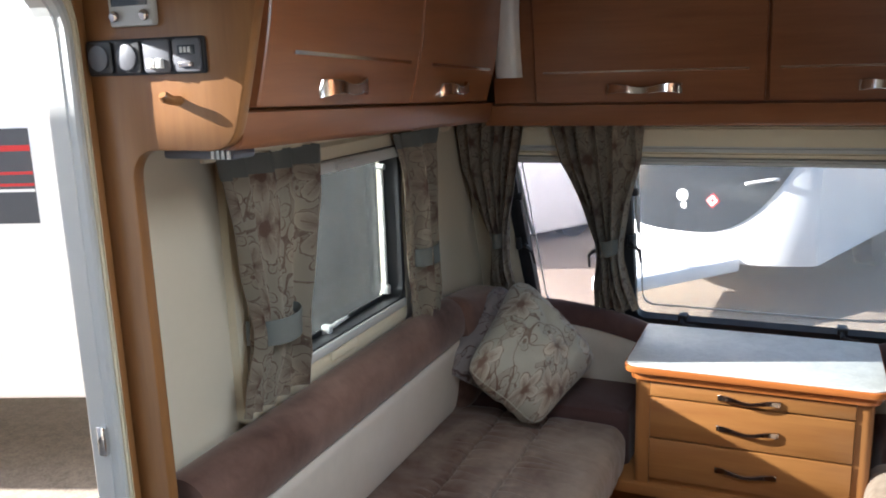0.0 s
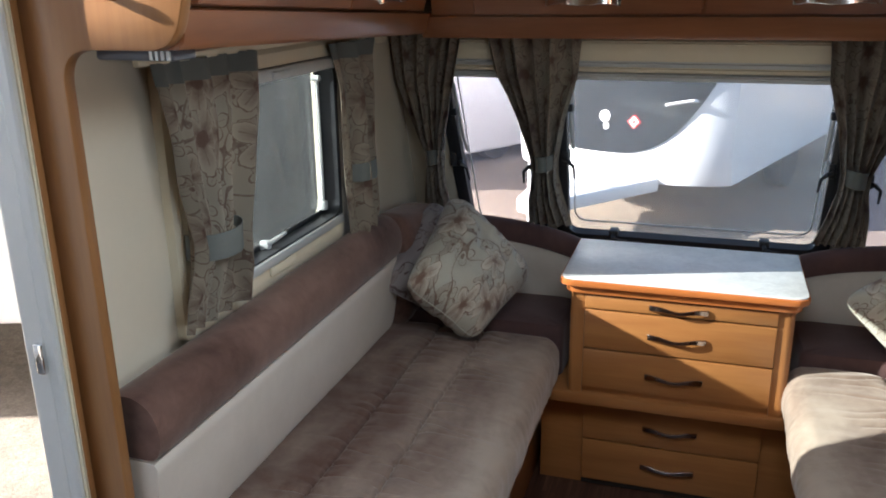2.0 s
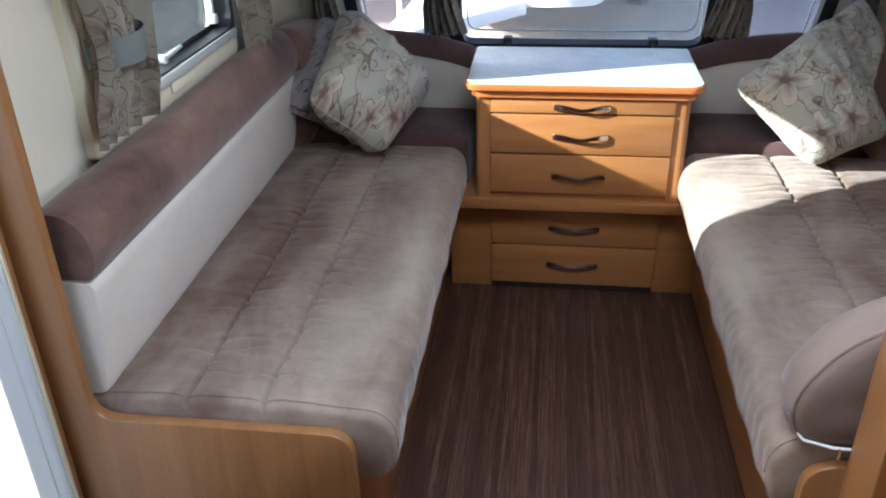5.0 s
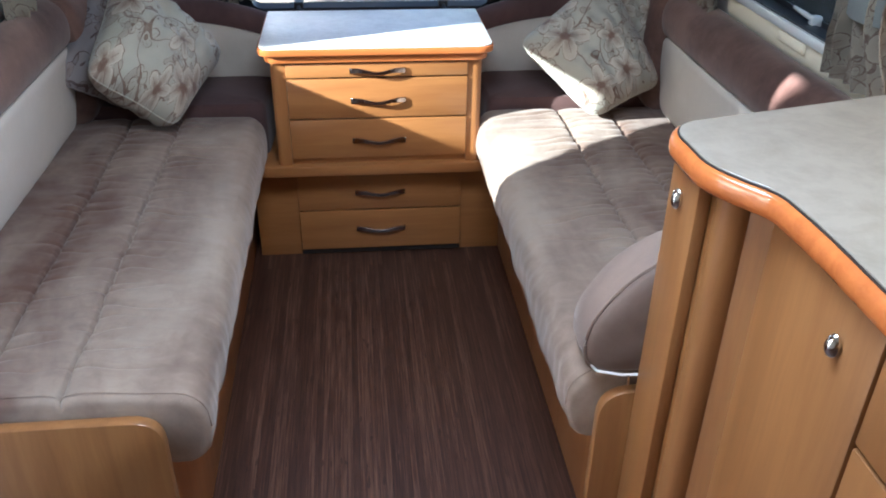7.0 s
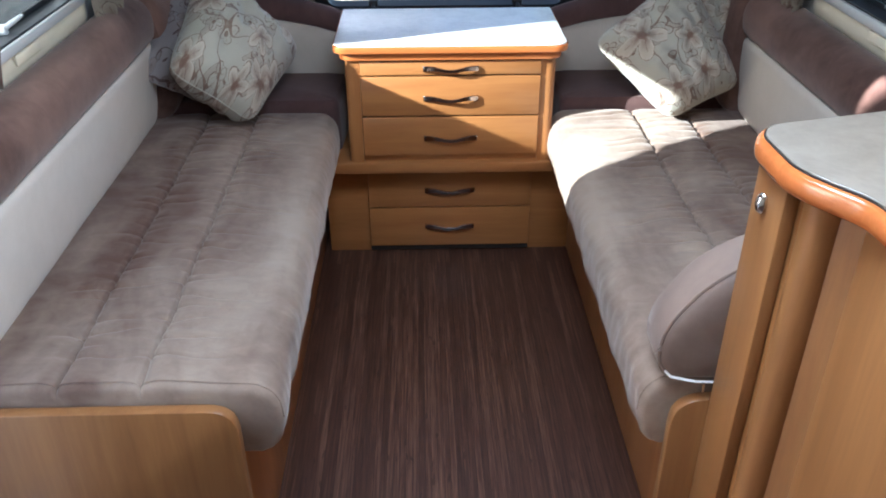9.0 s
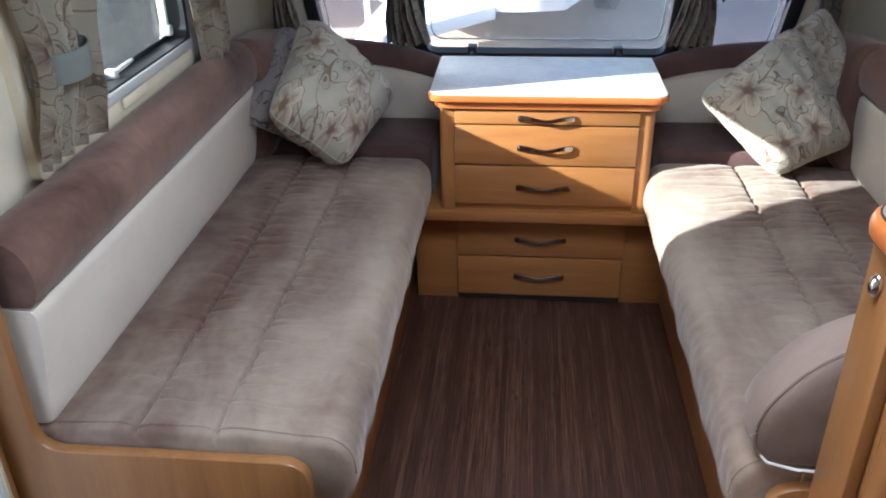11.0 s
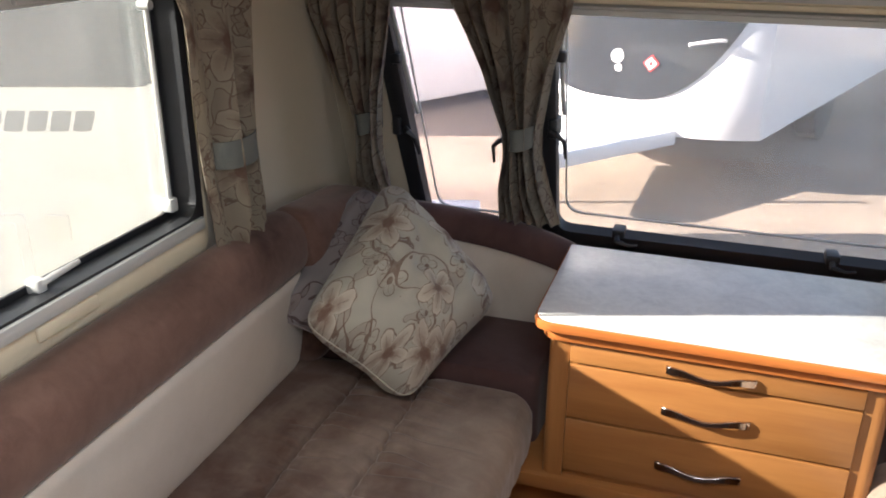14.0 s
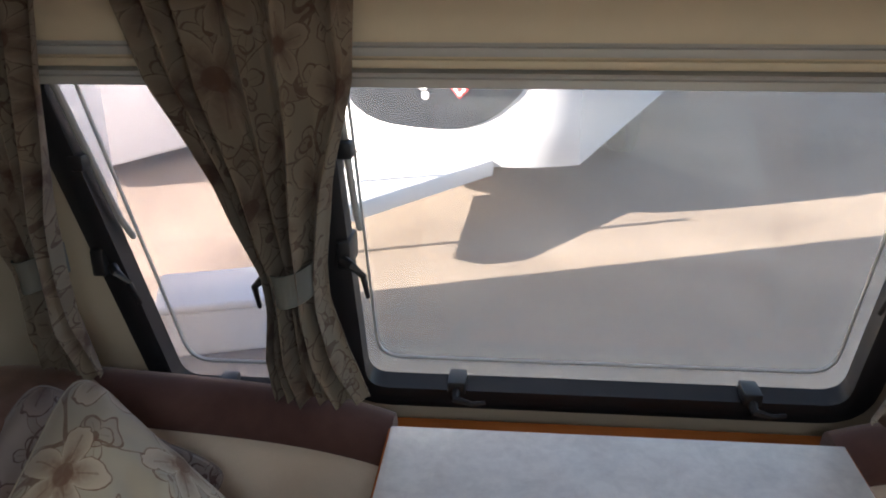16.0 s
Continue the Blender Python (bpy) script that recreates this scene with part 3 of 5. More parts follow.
# ---- sofas ----
def seat_cushion(s, parent, y0, y1):
    """Long velour seat: two stitched seams along it, gathers that run out from them, a soft rolled front."""
    zt, zb = 0.557, 0.385
    seams = (-0.80, -0.640)
    xs = np.concatenate([np.linspace(-1.04, -0.84, 26, endpoint=False), np.linspace(-0.84, -0.60, 100, endpoint=False), np.linspace(-0.60, -0.435, 44)])
    zs = zt - 0.010 * ((xs + 0.72) / 0.3) ** 2
    prof = list(zip(xs, zs))
    zl = zs[-1]
    for a in np.linspace(82, 0, 14):
        prof.append((-0.435 + 0.058 * math.cos(radians(a)), zl - 0.062 + 0.062 * math.sin(radians(a))))
    prof += [(-0.376, 0.46), (-0.378, 0.43), (-0.384, 0.405), (-0.395, zb + 0.006), (-0.42, zb), (-1.04, zb)]
    px, pz = np.array([p[0] for p in prof]), np.array([p[1] for p in prof])
    ys = np.concatenate([np.linspace(y0, y0 + 0.03, 14, endpoint=False), np.linspace(y0 + 0.03, y1 - 0.03, 480, endpoint=False), np.linspace(y1 - 0.03, y1, 12)])
    X, Y = np.meshgrid(px, ys)
    lift = np.clip((pz - 0.47) / 0.05, 0, 1)[None, :]
    D = np.zeros_like(X)
    for c in seams:
        run = c + np.array([0.005 * noise.noise(Vector((y * 7, c * 9, s))) for y in ys])[:, None]
        D -= 0.010 * np.exp(-((X - run) / 0.0045) ** 2) + 0.007 * np.exp(-((X - run) / 0.022) ** 2)
    rnd = random.Random(11 + s)
    for c, reach, gain in ((seams[1], 0.21, 1.0), (seams[0], 0.13, 0.6), (seams[1], -0.07, 0.5), (seams[0], -0.10, 0.5)):
        y = y0 + 0.10
        while y < y1 - 0.05:
            tl = reach * rnd.uniform(0.45, 1.1)
            td = gain * rnd.choice((0.004, 0.007, 0.012)) * (1.25 if s > 0 else 1.0)
            sl, w = rnd.uniform(-0.25, 0.12), rnd.uniform(0.0035, 0.006)
            k = (X - c) / tl
            fade = np.where(k >= 0, np.clip(1 - k, 0, 1) ** 0.8, np.clip(1 + k * abs(tl) / 0.01, 0, 1))
            dy = Y - y - sl * (X - c) - 0.004 * np.sin((X - c) * 40 + y * 30)
            D += td * fade * (0.42 * np.exp(-((dy - 0.017) / 0.012) ** 2) + 0.42 * np.exp(-((dy + 0.017) / 0.012) ** 2) - np.exp(-(dy / w) ** 2))
            y += rnd.uniform(0.035, 0.085)
    for i, y in enumerate(ys):
        D[i] += [0.006 * noise.noise(Vector((x * 6, y * 4, s))) + 0.0035 * noise.noise(Vector((x * 5, y * 20, s + 4))) for x in px]
    D *= lift
    rings = []
    for i, y in enumerate(ys):
        e = min(y - y0, y1 - y)
        r = 0.020 if y < -0.6 else 0.035
        pull = 1.0 if e > r else math.sqrt(max(0.0, 1 - ((r - e) / r) ** 2))
        ring = []
        for j, (x, z) in enumerate(prof):
            zz = (z - zb) * (0.88 + 0.12 * pull) + zb if z > 0.50 else z
            xx = x + (0.007 * noise.noise(Vector((z * 12, y * 9, s + 2))) + 0.003 * noise.noise(Vector((z * 6, y * 34, s + 7))) if x > -0.40 else 0)
            if x > -0.42:
                xx -= 0.014 * (1 - pull)
            if s > 0:
                xx += 0.048 * (xx + 1.04) / 0.664
            ring.append(Vector((s * -xx, y, zz + D[i, j])))
        rings.append(ring)
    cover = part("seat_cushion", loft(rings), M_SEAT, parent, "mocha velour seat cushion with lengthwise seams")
    edge = [rings[8][j] + Vector((0, -0.002, 0.001)) for j in range(4, len(prof) - 5, 3)]
    part("piping", tube(edge, 0.0022, 6), M_SEAT, cover, "self-piped end seam")
    return cover


def back_profile():
    cream = [(-0.965, 0.545), (-0.952, 0.60), (-0.940, 0.70), (-0.932, 0.80), (-0.933, 0.812), (-1.0, 0.815), (-1.05, 0.80), (-1.05, 0.545)]
    brown = [(-1.0, 0.812), (-0.936, 0.813), (-0.925, 0.83), (-0.918, 0.855), (-0.918, 0.885), (-0.926, 0.912), (-0.942, 0.935), (-0.965, 0.950), (-0.99, 0.955), (-1.02, 0.948), (-1.05, 0.93), (-1.05, 0.812)]
    return cream, brown


def smooth_loop(pts, n=48):
    """Evenly spaced points round a closed outline, softened once."""
    v = [Vector(p) for p in pts]
    k = len(v)
    ln = [(v[(i + 1) % k] - v[i]).length for i in range(k)]
    tot, out = sum(ln), []
    for j in range(n):
        d, i = tot * j / n, 0
        while d > ln[i] and i < k - 1:
            d -= ln[i]
            i += 1
        out.append(v[i].lerp(v[(i + 1) % k], d / ln[i]))
    return [(out[i - 1] + 2 * out[i] + out[(i + 1) % n]) / 4 for i in range(n)]


def side_back(s, parent, y0, y1):
    for name, prof, mat, lab in zip(("back_panel", "back_roll"), back_profile(), (M_CREAM, M_ROLL), ("cream suede backrest panel", "chocolate velour backrest roll")):
        lp = smooth_loop(prof)
        cen = sum(lp, Vector((0, 0))) / len(lp)
        rings = []
        for y in np.linspace(y0, y1, 70):
            e = min(y - y0, y1 - y)
            k = 1 if e > 0.03 else 0.965 + 0.035 * math.sqrt(max(0, 1 - ((0.03 - e) / 0.03) ** 2))
            ring = []
            for q in lp:
                p = cen + (q - cen) * k
                d = 0.005 * noise.noise(Vector((p.x * 9, y * 5, p.y * 9 + s)))
                ring.append(Vector((s * -(p.x + d), y, p.y + d)))
            rings.append(ring)
        part(name, loft(rings), mat, parent, lab)


def front_back(s, parent):
    """Swept backrest along the front wall, falling towards the chest."""
    for name, mat, lab, lo, hi in (("front_back_panel", M_CREAM, "cream suede front backrest", 0.545, 0.0), ("front_back_cap", M_DARKSEAT, "chocolate velour cap of the front backrest", 0.0, 0.055)):
        rings = []
        for x in np.linspace(-0.98, -0.372, 40):
            u = (x + 0.98) / 0.608
            top = 0.795 - 0.075 * u ** 3.5
            front = 0.40 - 0.02 * math.sin(math.pi * u)
            if hi == 0.0:
                pr = [(front - 0.02, 0.55), (front - 0.028, 0.62), (front - 0.02, top - 0.06), (front + 0.002, top - 0.012), (front + 0.03, top), (front + 0.08, top), (front + 0.12, 0.55)]
            else:
                pr = [(front + 0.01, top - 0.004), (front + 0.018, top + 0.03), (front + 0.035, top + 0.055), (front + 0.07, top + 0.068), (front + 0.11, top + 0.055), (front + 0.125, top - 0.03)]
            lp = smooth_loop(pr, 30)
            rings.append([Vector((-s * x, min(q.x, yf(q.y) - 0.004), q.y)) for q in lp])
        part(name, loft(rings), mat, parent, lab)


def corner_pad(s, parent):
    """Rounded velour pad that turns the corner of the backrest."""
    rings = []
    for a in np.linspace(0, 1, 26):
        y = 0.035 + 0.40 * a
        e = min(a, 1 - a)
        k = 0.80 + 0.20 * math.sqrt(1 - (1 - min(1, e / 0.12)) ** 2)
        top = 0.955 - 0.055 * a
        r = []
        for t in np.linspace(0, 2 * math.pi, 32, endpoint=False):
            c, si = math.cos(t), math.sin(t)
            x = -0.975 + (0.080 + 0.05 * a) * k * math.copysign(abs(c) ** 0.6, c)
            z = 0.745 + (top - 0.745) * k * math.copysign(abs(si) ** 0.62, si)
            r.append(Vector((-s * max(x, -1.052), min(y, yf(z) - 0.004), z)))
        rings.append(r)
    part("corner_pad", loft(rings), M_ROLL, parent, "chocolate velour corner pad")


def corner_seat(s, parent):
    lp = [Vector(p) for p in ((-1.04, 0.10), (-0.375, 0.10), (-0.362, 0.36), (-0.37, 0.50), (-1.04, 0.50))]
    lp = rounded(lp, [0.01, 0.03, 0.02, 0.02, 0.01], 5)
    cen = Vector((-0.7, 0.3))
    rings = [[Vector((-s * (cen.x + (q.x - cen.x) * k), min(cen.y + (q.y - cen.y) * k, 0.55), z)) for q in lp] for k, z in ((1, 0.40), (1, 0.55), (0.99, 0.572), (0.96, 0.583), (0.8, 0.590), (0.4, 0.594))]
    part("corner_seat", loft(rings), M_DARKSEAT, parent, "dark chocolate velour corner seat")


for s, lab in ((-1, "mocha velour caravan bench with cream and chocolate backrest"), (1, "mocha velour caravan bench beside the kitchen unit")):
    sofa = thing("bench_sofa", lab, "sofa", "pair of bench sofas")
    base = part("base", box(s * (0.462 if s < 0 else 0.435), s * 1.05, YP, 0.40, 0.0, 0.384, 0.003), M_CHESTZ, sofa, "honey cherry bench base")
    seat_cushion(s, sofa, YP + 0.004, 0.095)
    side_back(s, sofa, YP + 0.012, 0.03)
    corner_pad(s, sofa)
    front_back(s, sofa)
    corner_seat(s, sofa)
    if s > 0:
        bm = prism(rounded([(0.52, 0.0), (0.382, 0.0), (0.382, 0.522), (0.52, 0.522)], [0, 0, 0.07, 0], 8), lambda u, v, d: Vector((u, YP - 0.026 + d, v)), 0.026, 0.004)
        part("end_panel", bm, M_PART, sofa, "cherry veneered rounded end panel")


# ---- chest of drawers ----
def bow_handle(parent, x, y, z, w, mat, n=18, lift=0.018, axis="x", tall=1.0):
    """A wavy bow handle that swells at both ends and thins in the middle."""
    rings = []
    for i in range(n):
        t = i / (n - 1)
        u = 2 * t - 1
        out = lift * (1 - abs(u) ** 3.2)
        up = 0.004 * math.sin(t * math.pi * 3.0)
        hh, tt = tall * (0.0055 + 0.004 * abs(u) ** 1.5), 0.0035
        c = Vector((x + u * w / 2, y - out, z + up)) if axis == "x" else Vector((x + (out if x < 0 else -out), y + u * w / 2, z + up))
        dx = Vector((0, tt, 0)) if axis == "x" else Vector((tt, 0, 0))
        rings.append([c - dx + Vector((0, 0, -hh)), c + dx + Vector((0, 0, -hh)), c + dx + Vector((0, 0, hh)), c - dx + Vector((0, 0, hh))])
    bm = loft(rings)
    bmesh.ops.bevel(bm, geom=[e for e in bm.edges], offset=0.0012, segments=1, affect="EDGES")
    return part("handle", bm, mat, parent, "bow-shaped metal handle")


chest = thing("chest_of_drawers", "honey cherry front chest of drawers with white mottled top", "chest of drawers")
part("lower_carcass", box(-0.438, 0.438, 0.098, 0.46, 0.0, 0.362, 0.002), M_CHEST, chest)
for gz in (0.703, 0.566):
    part("shadow_gap", box(-0.288, 0.288, 0.009, 0.0118, gz - 0.003, gz + 0.003), M_DARK, chest, smooth=False)
part("shelf", box(-0.438, 0.438, -0.012, 0.46, 0.363, 0.402, 0.006), M_CHEST, chest, "pull-out slat shelf front")
part("upper_carcass", box(-0.318, 0.318, 0.012, 0.41, 0.403, 0.776, 0.002), M_CHEST, chest)
for x in (-1, 1):
    lp = rounded([(x * 0.290, 0.001), (x * 0.338, 0.001), (x * 0.338, 0.06), (x * 0.290, 0.06)], [0, 0.03, 0, 0], 8)
    part("corner_post", prism(lp, lambda u, v, d: Vector((u, v, 0.403 + d)), 0.373), M_CHESTZ, chest, "rounded corner post")
    part("side_panel", box(x * 0.319, x * 0.337, 0.061, 0.41, 0.403, 0.776), M_CHESTZ, chest)
HZ = (0.727, 0.628, 0.490, 0.254, 0.108)
for (z0, z1), hz in zip(((0.705, 0.753), (0.568, 0.702), (0.427, 0.565), (0.186, 0.328), (0.026, 0.183)), HZ):
    dy = 0.0 if z0 > 0.4 else 0.086
    d = part("drawer", box(-0.2885, 0.2885, dy - 0.006, dy + 0.011, z0 + 0.0015, z1 - 0.0015, 0.002), M_CHEST, chest, "drawer front in honey cherry veneer")
    bow_handle(d, 0.0, dy - 0.007, hz, 0.178, M_BRONZE)
part("toe_gap", box(-0.289, 0.289, 0.088, 0.0975, 0.006, 0.024), M_DARK, chest)
part("shadow_gap", box(-0.288, 0.288, 0.095, 0.0978, 0.1815, 0.1875), M_DARK, chest, smooth=False)


def top_outline(o):
    return rounded([(-0.372 - o, -0.034 - o), (0.372 + o, -0.034 - o), (0.372 + o, 0.412), (-0.372 - o, 0.412)], [0.05, 0.05, 0.004, 0.004], 8)


part("edging", prism(top_outline(0.0), lambda u, v, d: Vector((u, v, 0.784 + d)), 0.0215, 0.004), M_EDGE, chest, "orange hardwood edging")
part("moulding", prism([Vector((p.x * 0.965, p.y * 0.965 + 0.012)) for p in top_outline(-0.004)], lambda u, v, d: Vector((u, v, 0.757 + d)), 0.026, 0.005), M_EDGE, chest, "stepped orange moulding")
part("worktop", prism(top_outline(-0.005), lambda u, v, d: Vector((u, v, 0.8045 + d)), 0.0045, 0.0012), M_TOP, chest, "white mottled laminate top")


# ---- roof lockers ----
def locker_side(s):
    """Side roof lockers whose fronts lean inwards, with a light rail below."""
    def foot(y):
        u = (y - YP) / 1.46
        return -0.765 - 0.088 * u, 1.603 - 0.058 * u

    lk = thing("roof_locker", "cherry veneered side roof locker with chrome strips and bow handles", "roof locker", "roof lockers")
    rail = []
    for y in np.linspace(YP, 0.13, 12):
        x, z = foot(y)
        pts = [(-XW, z + 0.06), (-XW, z + 0.03), (x - 0.05, z), (x - 0.014, z), (x, z + 0.012), (x + 0.012, z + 0.062), (x - 0.01, z + 0.068)]
        rail.append([Vector((-s * a, y, b)) for a, b in pts])
    part("light_rail", loft(rail), M_LOCKER_Y, lk, "curved cherry light rail")
    body = []
    for y in (YP, 0.13):
        x, z = foot(y)
        body.append([Vector((-s * a, y, b)) for a, b in ((-XW, z + 0.064), (x - 0.012, z + 0.069), (x + 0.075, ZC - 0.002), (-XW, ZC - 0.002))])
    part("carcass", loft(body), M_LOCKER_Y, lk)
    for y0, y1 in ((YP + 0.03, -0.615), (-0.609, 0.035)):
        rings = []
        for y in (y0, y0 + 0.003, y1 - 0.003, y1):
            x, z = foot(y)
            i = 0.003 if y in (y0, y1) else 0.0
            zs = np.linspace(z + 0.072, ZC - 0.02, 8)
            fr = [(x + 0.004 + 0.068 * ((q - z) / 0.36) + 0.010 * math.sin(math.pi * (q - z - 0.07) / 0.29) - i, q) for q in zs]
            bk = [(a - 0.02 + i, b) for a, b in reversed(fr)]
            rings.append([Vector((-s * a, y, b)) for a, b in fr + bk])
        d = part("door", loft(rings), M_LOCKER_Y, lk, "cherry veneered locker door")

        def at(q, y):
            xx, zz = foot(y)
            return xx + 0.004 + 0.068 * ((q) / 0.36) + 0.010 * math.sin(math.pi * (q - 0.07) / 0.29)
        strip = []
        for y in (y0 + 0.09, y1 - 0.05):
            xx, zz = foot(y)
            strip.append([Vector((-s * (at(h, y) + o), y, zz + h)) for h, o in ((0.162, -0.004), (0.162, 0.003), (0.169, 0.003), (0.169, -0.004))])
        part("chrome_strip", loft(strip), M_CHROME, d, "thin chrome inlay strip", smooth=False)
        hy = y0 + 0.30 if y0 < -1 else y0 + 0.285
        bow_handle(d, -s * (at(0.105, hy) + 0.002) , hy, foot(hy)[1] + 0.105, 0.19, M_CHROME, lift=0.03, axis="y", tall=1.9)
    return lk


locker_side(-1)
locker_side(1)


def locker_front():
    lk = thing("roof_locker", "cherry veneered front roof lockers with chrome strips and bow handles", "roof locker", "roof lockers")
    yb = 0.13

    def fy(z):
        return yb + 0.008 - 0.05 * (z - 1.6) / 0.36
    pts = [(yf(1.56), 1.62), (yf(1.56), 1.55), (yb + 0.03, 1.532), (yb + 0.012, 1.532), (yb, 1.545), (yb - 0.006, 1.597), (yb + 0.01, 1.603)]
    rings = [[Vector((x, a, b)) for a, b in pts] for x in (-0.87, 0.87)]
    part("light_rail", loft(rings), M_LOCKER, lk, "cherry light rail")
    rings = [[Vector((x, a, b)) for a, b in ((yf(ZC) + 0.05, 1.604), (yb + 0.014, 1.604), (fy(ZC) + 0.014, ZC - 0.002), (yf(ZC), ZC - 0.002))] for x in (-0.84, 0.84)]
    part("carcass", loft(rings), M_LOCKER, lk)
    for x0, x1 in ((-0.696, -0.004), (0.004, 0.696)):
        rings = []
        for x, i in ((x0, 0.003), (x0 + 0.003, 0), (x1 - 0.003, 0), (x1, 0.003)):
            z0, z1 = 1.609, ZC - 0.012
            rings.append([Vector((x, a, b)) for a, b in ((fy(z0) - 0.006 + i, z0), (fy(z0) + 0.012, z0), (fy(z1) + 0.012, z1), (fy(z1) - 0.006 + i, z1))])
        d = part("door", loft(rings), M_LOCKER, lk, "cherry veneered locker door")
        part("chrome_strip", box(x0 + 0.03, x1 - 0.045, fy(1.70) - 0.0085, fy(1.70), 1.696, 1.7025, 0.001), M_CHROME, d, "thin chrome inlay strip", smooth=False)
        bow_handle(d, -0.352 if x0 < 0 else 0.352, fy(1.645) - 0.007, 1.645, 0.23, M_CHROME, lift=0.032, tall=1.7)


locker_front()

# ---- kitchen unit ----
kit = thing("kitchen_unit", "cherry kitchen unit with curved stone-beige worktop beside the bench", "kitchen unit")
KZ = 1.075
k_out = [(XW, -1.19), (0.455, -1.325), (0.425, -1.37), (0.430, -1.50), (0.465, -1.56), (0.495, -1.60), (0.503, -1.70), (0.505, -2.65), (XW, -2.65)]
k_lp = rounded(k_out, [0, 0.03, 0.04, 0.08, 0.05, 0.06, 0.05, 0.02, 0], 6)


k_lp = [p for i, p in enumerate(k_lp) if i == 0 or (p - k_lp[i - 1]).length > 0.006]
SGN = 1.0 if sum(k_out[i - 1][0] * k_out[i][1] - k_out[i][0] * k_out[i - 1][1] for i in range(len(k_out))) < 0 else -1.0


def inset(lp, d):
    k = len(lp)
    out = []
    for i in range(k):
        t = (lp[(i + 1) % k] - lp[i - 1]).normalized()
        nrm = Vector((t.y, -t.x)) * SGN
        out.append(lp[i] + nrm * d)
    return [Vector((min(p.x, XW), p.y)) for p in out]


rings = [[Vector((p.x, p.y, KZ + z)) for p in inset(k_lp, d)] for d, z in ((0.030, -0.042), (0.010, -0.042), (0.003, -0.037), (0.0, -0.028), (0.0, -0.014), (0.003, -0.006), (0.009, -0.002), (0.02, -0.0015))]
part("edging", loft(rings, caps=False), M_EDGE, kit, "thick orange hardwood edging")
part("inlay_line", loft([[Vector((p.x, p.y, KZ + z)) for p in inset(k_lp, d)] for d, z in ((0.0105, -0.002), (0.0105, 0.0006), (0.0135, 0.0006), (0.0135, -0.002))], caps=False), M_DARK, kit, "dark joint line", smooth=False)
part("worktop", loft([[Vector((p.x, p.y, KZ + z)) for p in inset(k_lp, d)] for d, z in ((0.0135, -0.001), (0.0135, 0.002), (0.0145, 0.0028), (0.05, 0.003))]), M_KTOP, kit, "stone-beige laminate worktop", smooth=False)
part("carcass", loft([[Vector((p.x, p.y, z)) for p in inset(k_lp, 0.046)] for z in (0.0, KZ - 0.041)]), M_PART, kit, smooth=False)
part("column", tube([(0.497, -1.503, 0.0), (0.497, -1.503, KZ - 0.0425)], 0.032, 20), M_PART, kit, "rounded cherry corner column")


def knob(parent, p, s=1.0):
    rings = []
    for r, o in ((0.004, 0.0), (0.013, 0.001), (0.015, 0.006), (0.012, 0.012), (0.005, 0.016)):
        rings.append([Vector(p) + Vector((-o, 0, 0)) + Vector((0, r * 0.8 * math.cos(t), 1.25 * r * math.sin(t))) for t in np.linspace(0, 2 * math.pi, 16, endpoint=False)])
    part("knob", loft(rings), M_CHROME, parent, "oval chrome push-button knob")


def k_door(x, y0, y1, z0, z1, kn=None, name="door"):
    d = part(name, box(x - 0.012, x + 0.012, y0, y1, z0, z1, 0.004), M_PART, kit, "cherry veneered kitchen door")
    if kn:
        knob(d, (x - 0.012, *kn))


k_door(0.462, -1.466, -1.352, 0.06, 1.026, (-1.405, 0.972))
k_door(0.538, -1.852, -1.555, 0.06, 1.026, (-1.775, 0.95))
k_door(0.538, -2.30, -1.858, 0.862, 1.026, (-2.1, 0.95), "drawer")
k_door(0.538, -2.30, -1.858, 0.06, 0.856)
hob = thing("hob", "black glass and metal hob set in the worktop", "hob")
part("hob_plate", prism(rect(0.60, 1.0, -2.30, -1.74, 0.08), lambda u, v, d: Vector((u, v, KZ + 0.0035 + d)), 0.022, 0.009), M_BLACK, hob)
part("hob_glass", prism(rect(0.63, 0.97, -2.27, -1.77, 0.06), lambda u, v, d: Vector((u, v, KZ + 0.026 + d)), 0.003, 0.001), M_TINT, hob, "dark glass lid")


# ---- trim on the front wall ----
def front_bar(name, z0, z1, out, mat, label, x=XW - 0.004):
    pts = [fw(0, z0, 0.0), fw(0, z0, -out), fw(0, z1, -out), fw(0, z1, 0.0)]
    bm = loft([[Vector((sx, p.y, p.z)) for p in pts] for sx in (-x, x)])
    bmesh.ops.bevel(bm, geom=[e for e in bm.edges if e.calc_length() > 1], offset=min(0.006, 0.3 * out), segments=2, affect="EDGES")
    return part(name, bm, mat, None, label)


blind = thing("roller_blind", "cream blind cassette with silver pleated rails across the front windows", "blind")
for name, z0, z1, out, mat, lab in (("cassette", 1.462, 1.528, 0.050, M_TRIM, "cream blind cassette"), ("rail", 1.438, 1.458, 0.040, M_SILVER, "silver blind rail"),
                                    ("pleat", 1.416, 1.436, 0.030, M_TRIM, "brown-shaded folded blind"), ("rail", 1.392, 1.413, 0.038, M_SILVER, "silver blind rail")):
    b = front_bar(name, z0, z1, out, mat, lab)
    b.parent = blind
sill = thing("window_sill", "orange cherry ledge between chest and front window", "window sill")
part("ledge", box(-0.455, 0.455, 0.413, 0.575, 0.690, 0.722, 0.004), M_EDGE, sill)


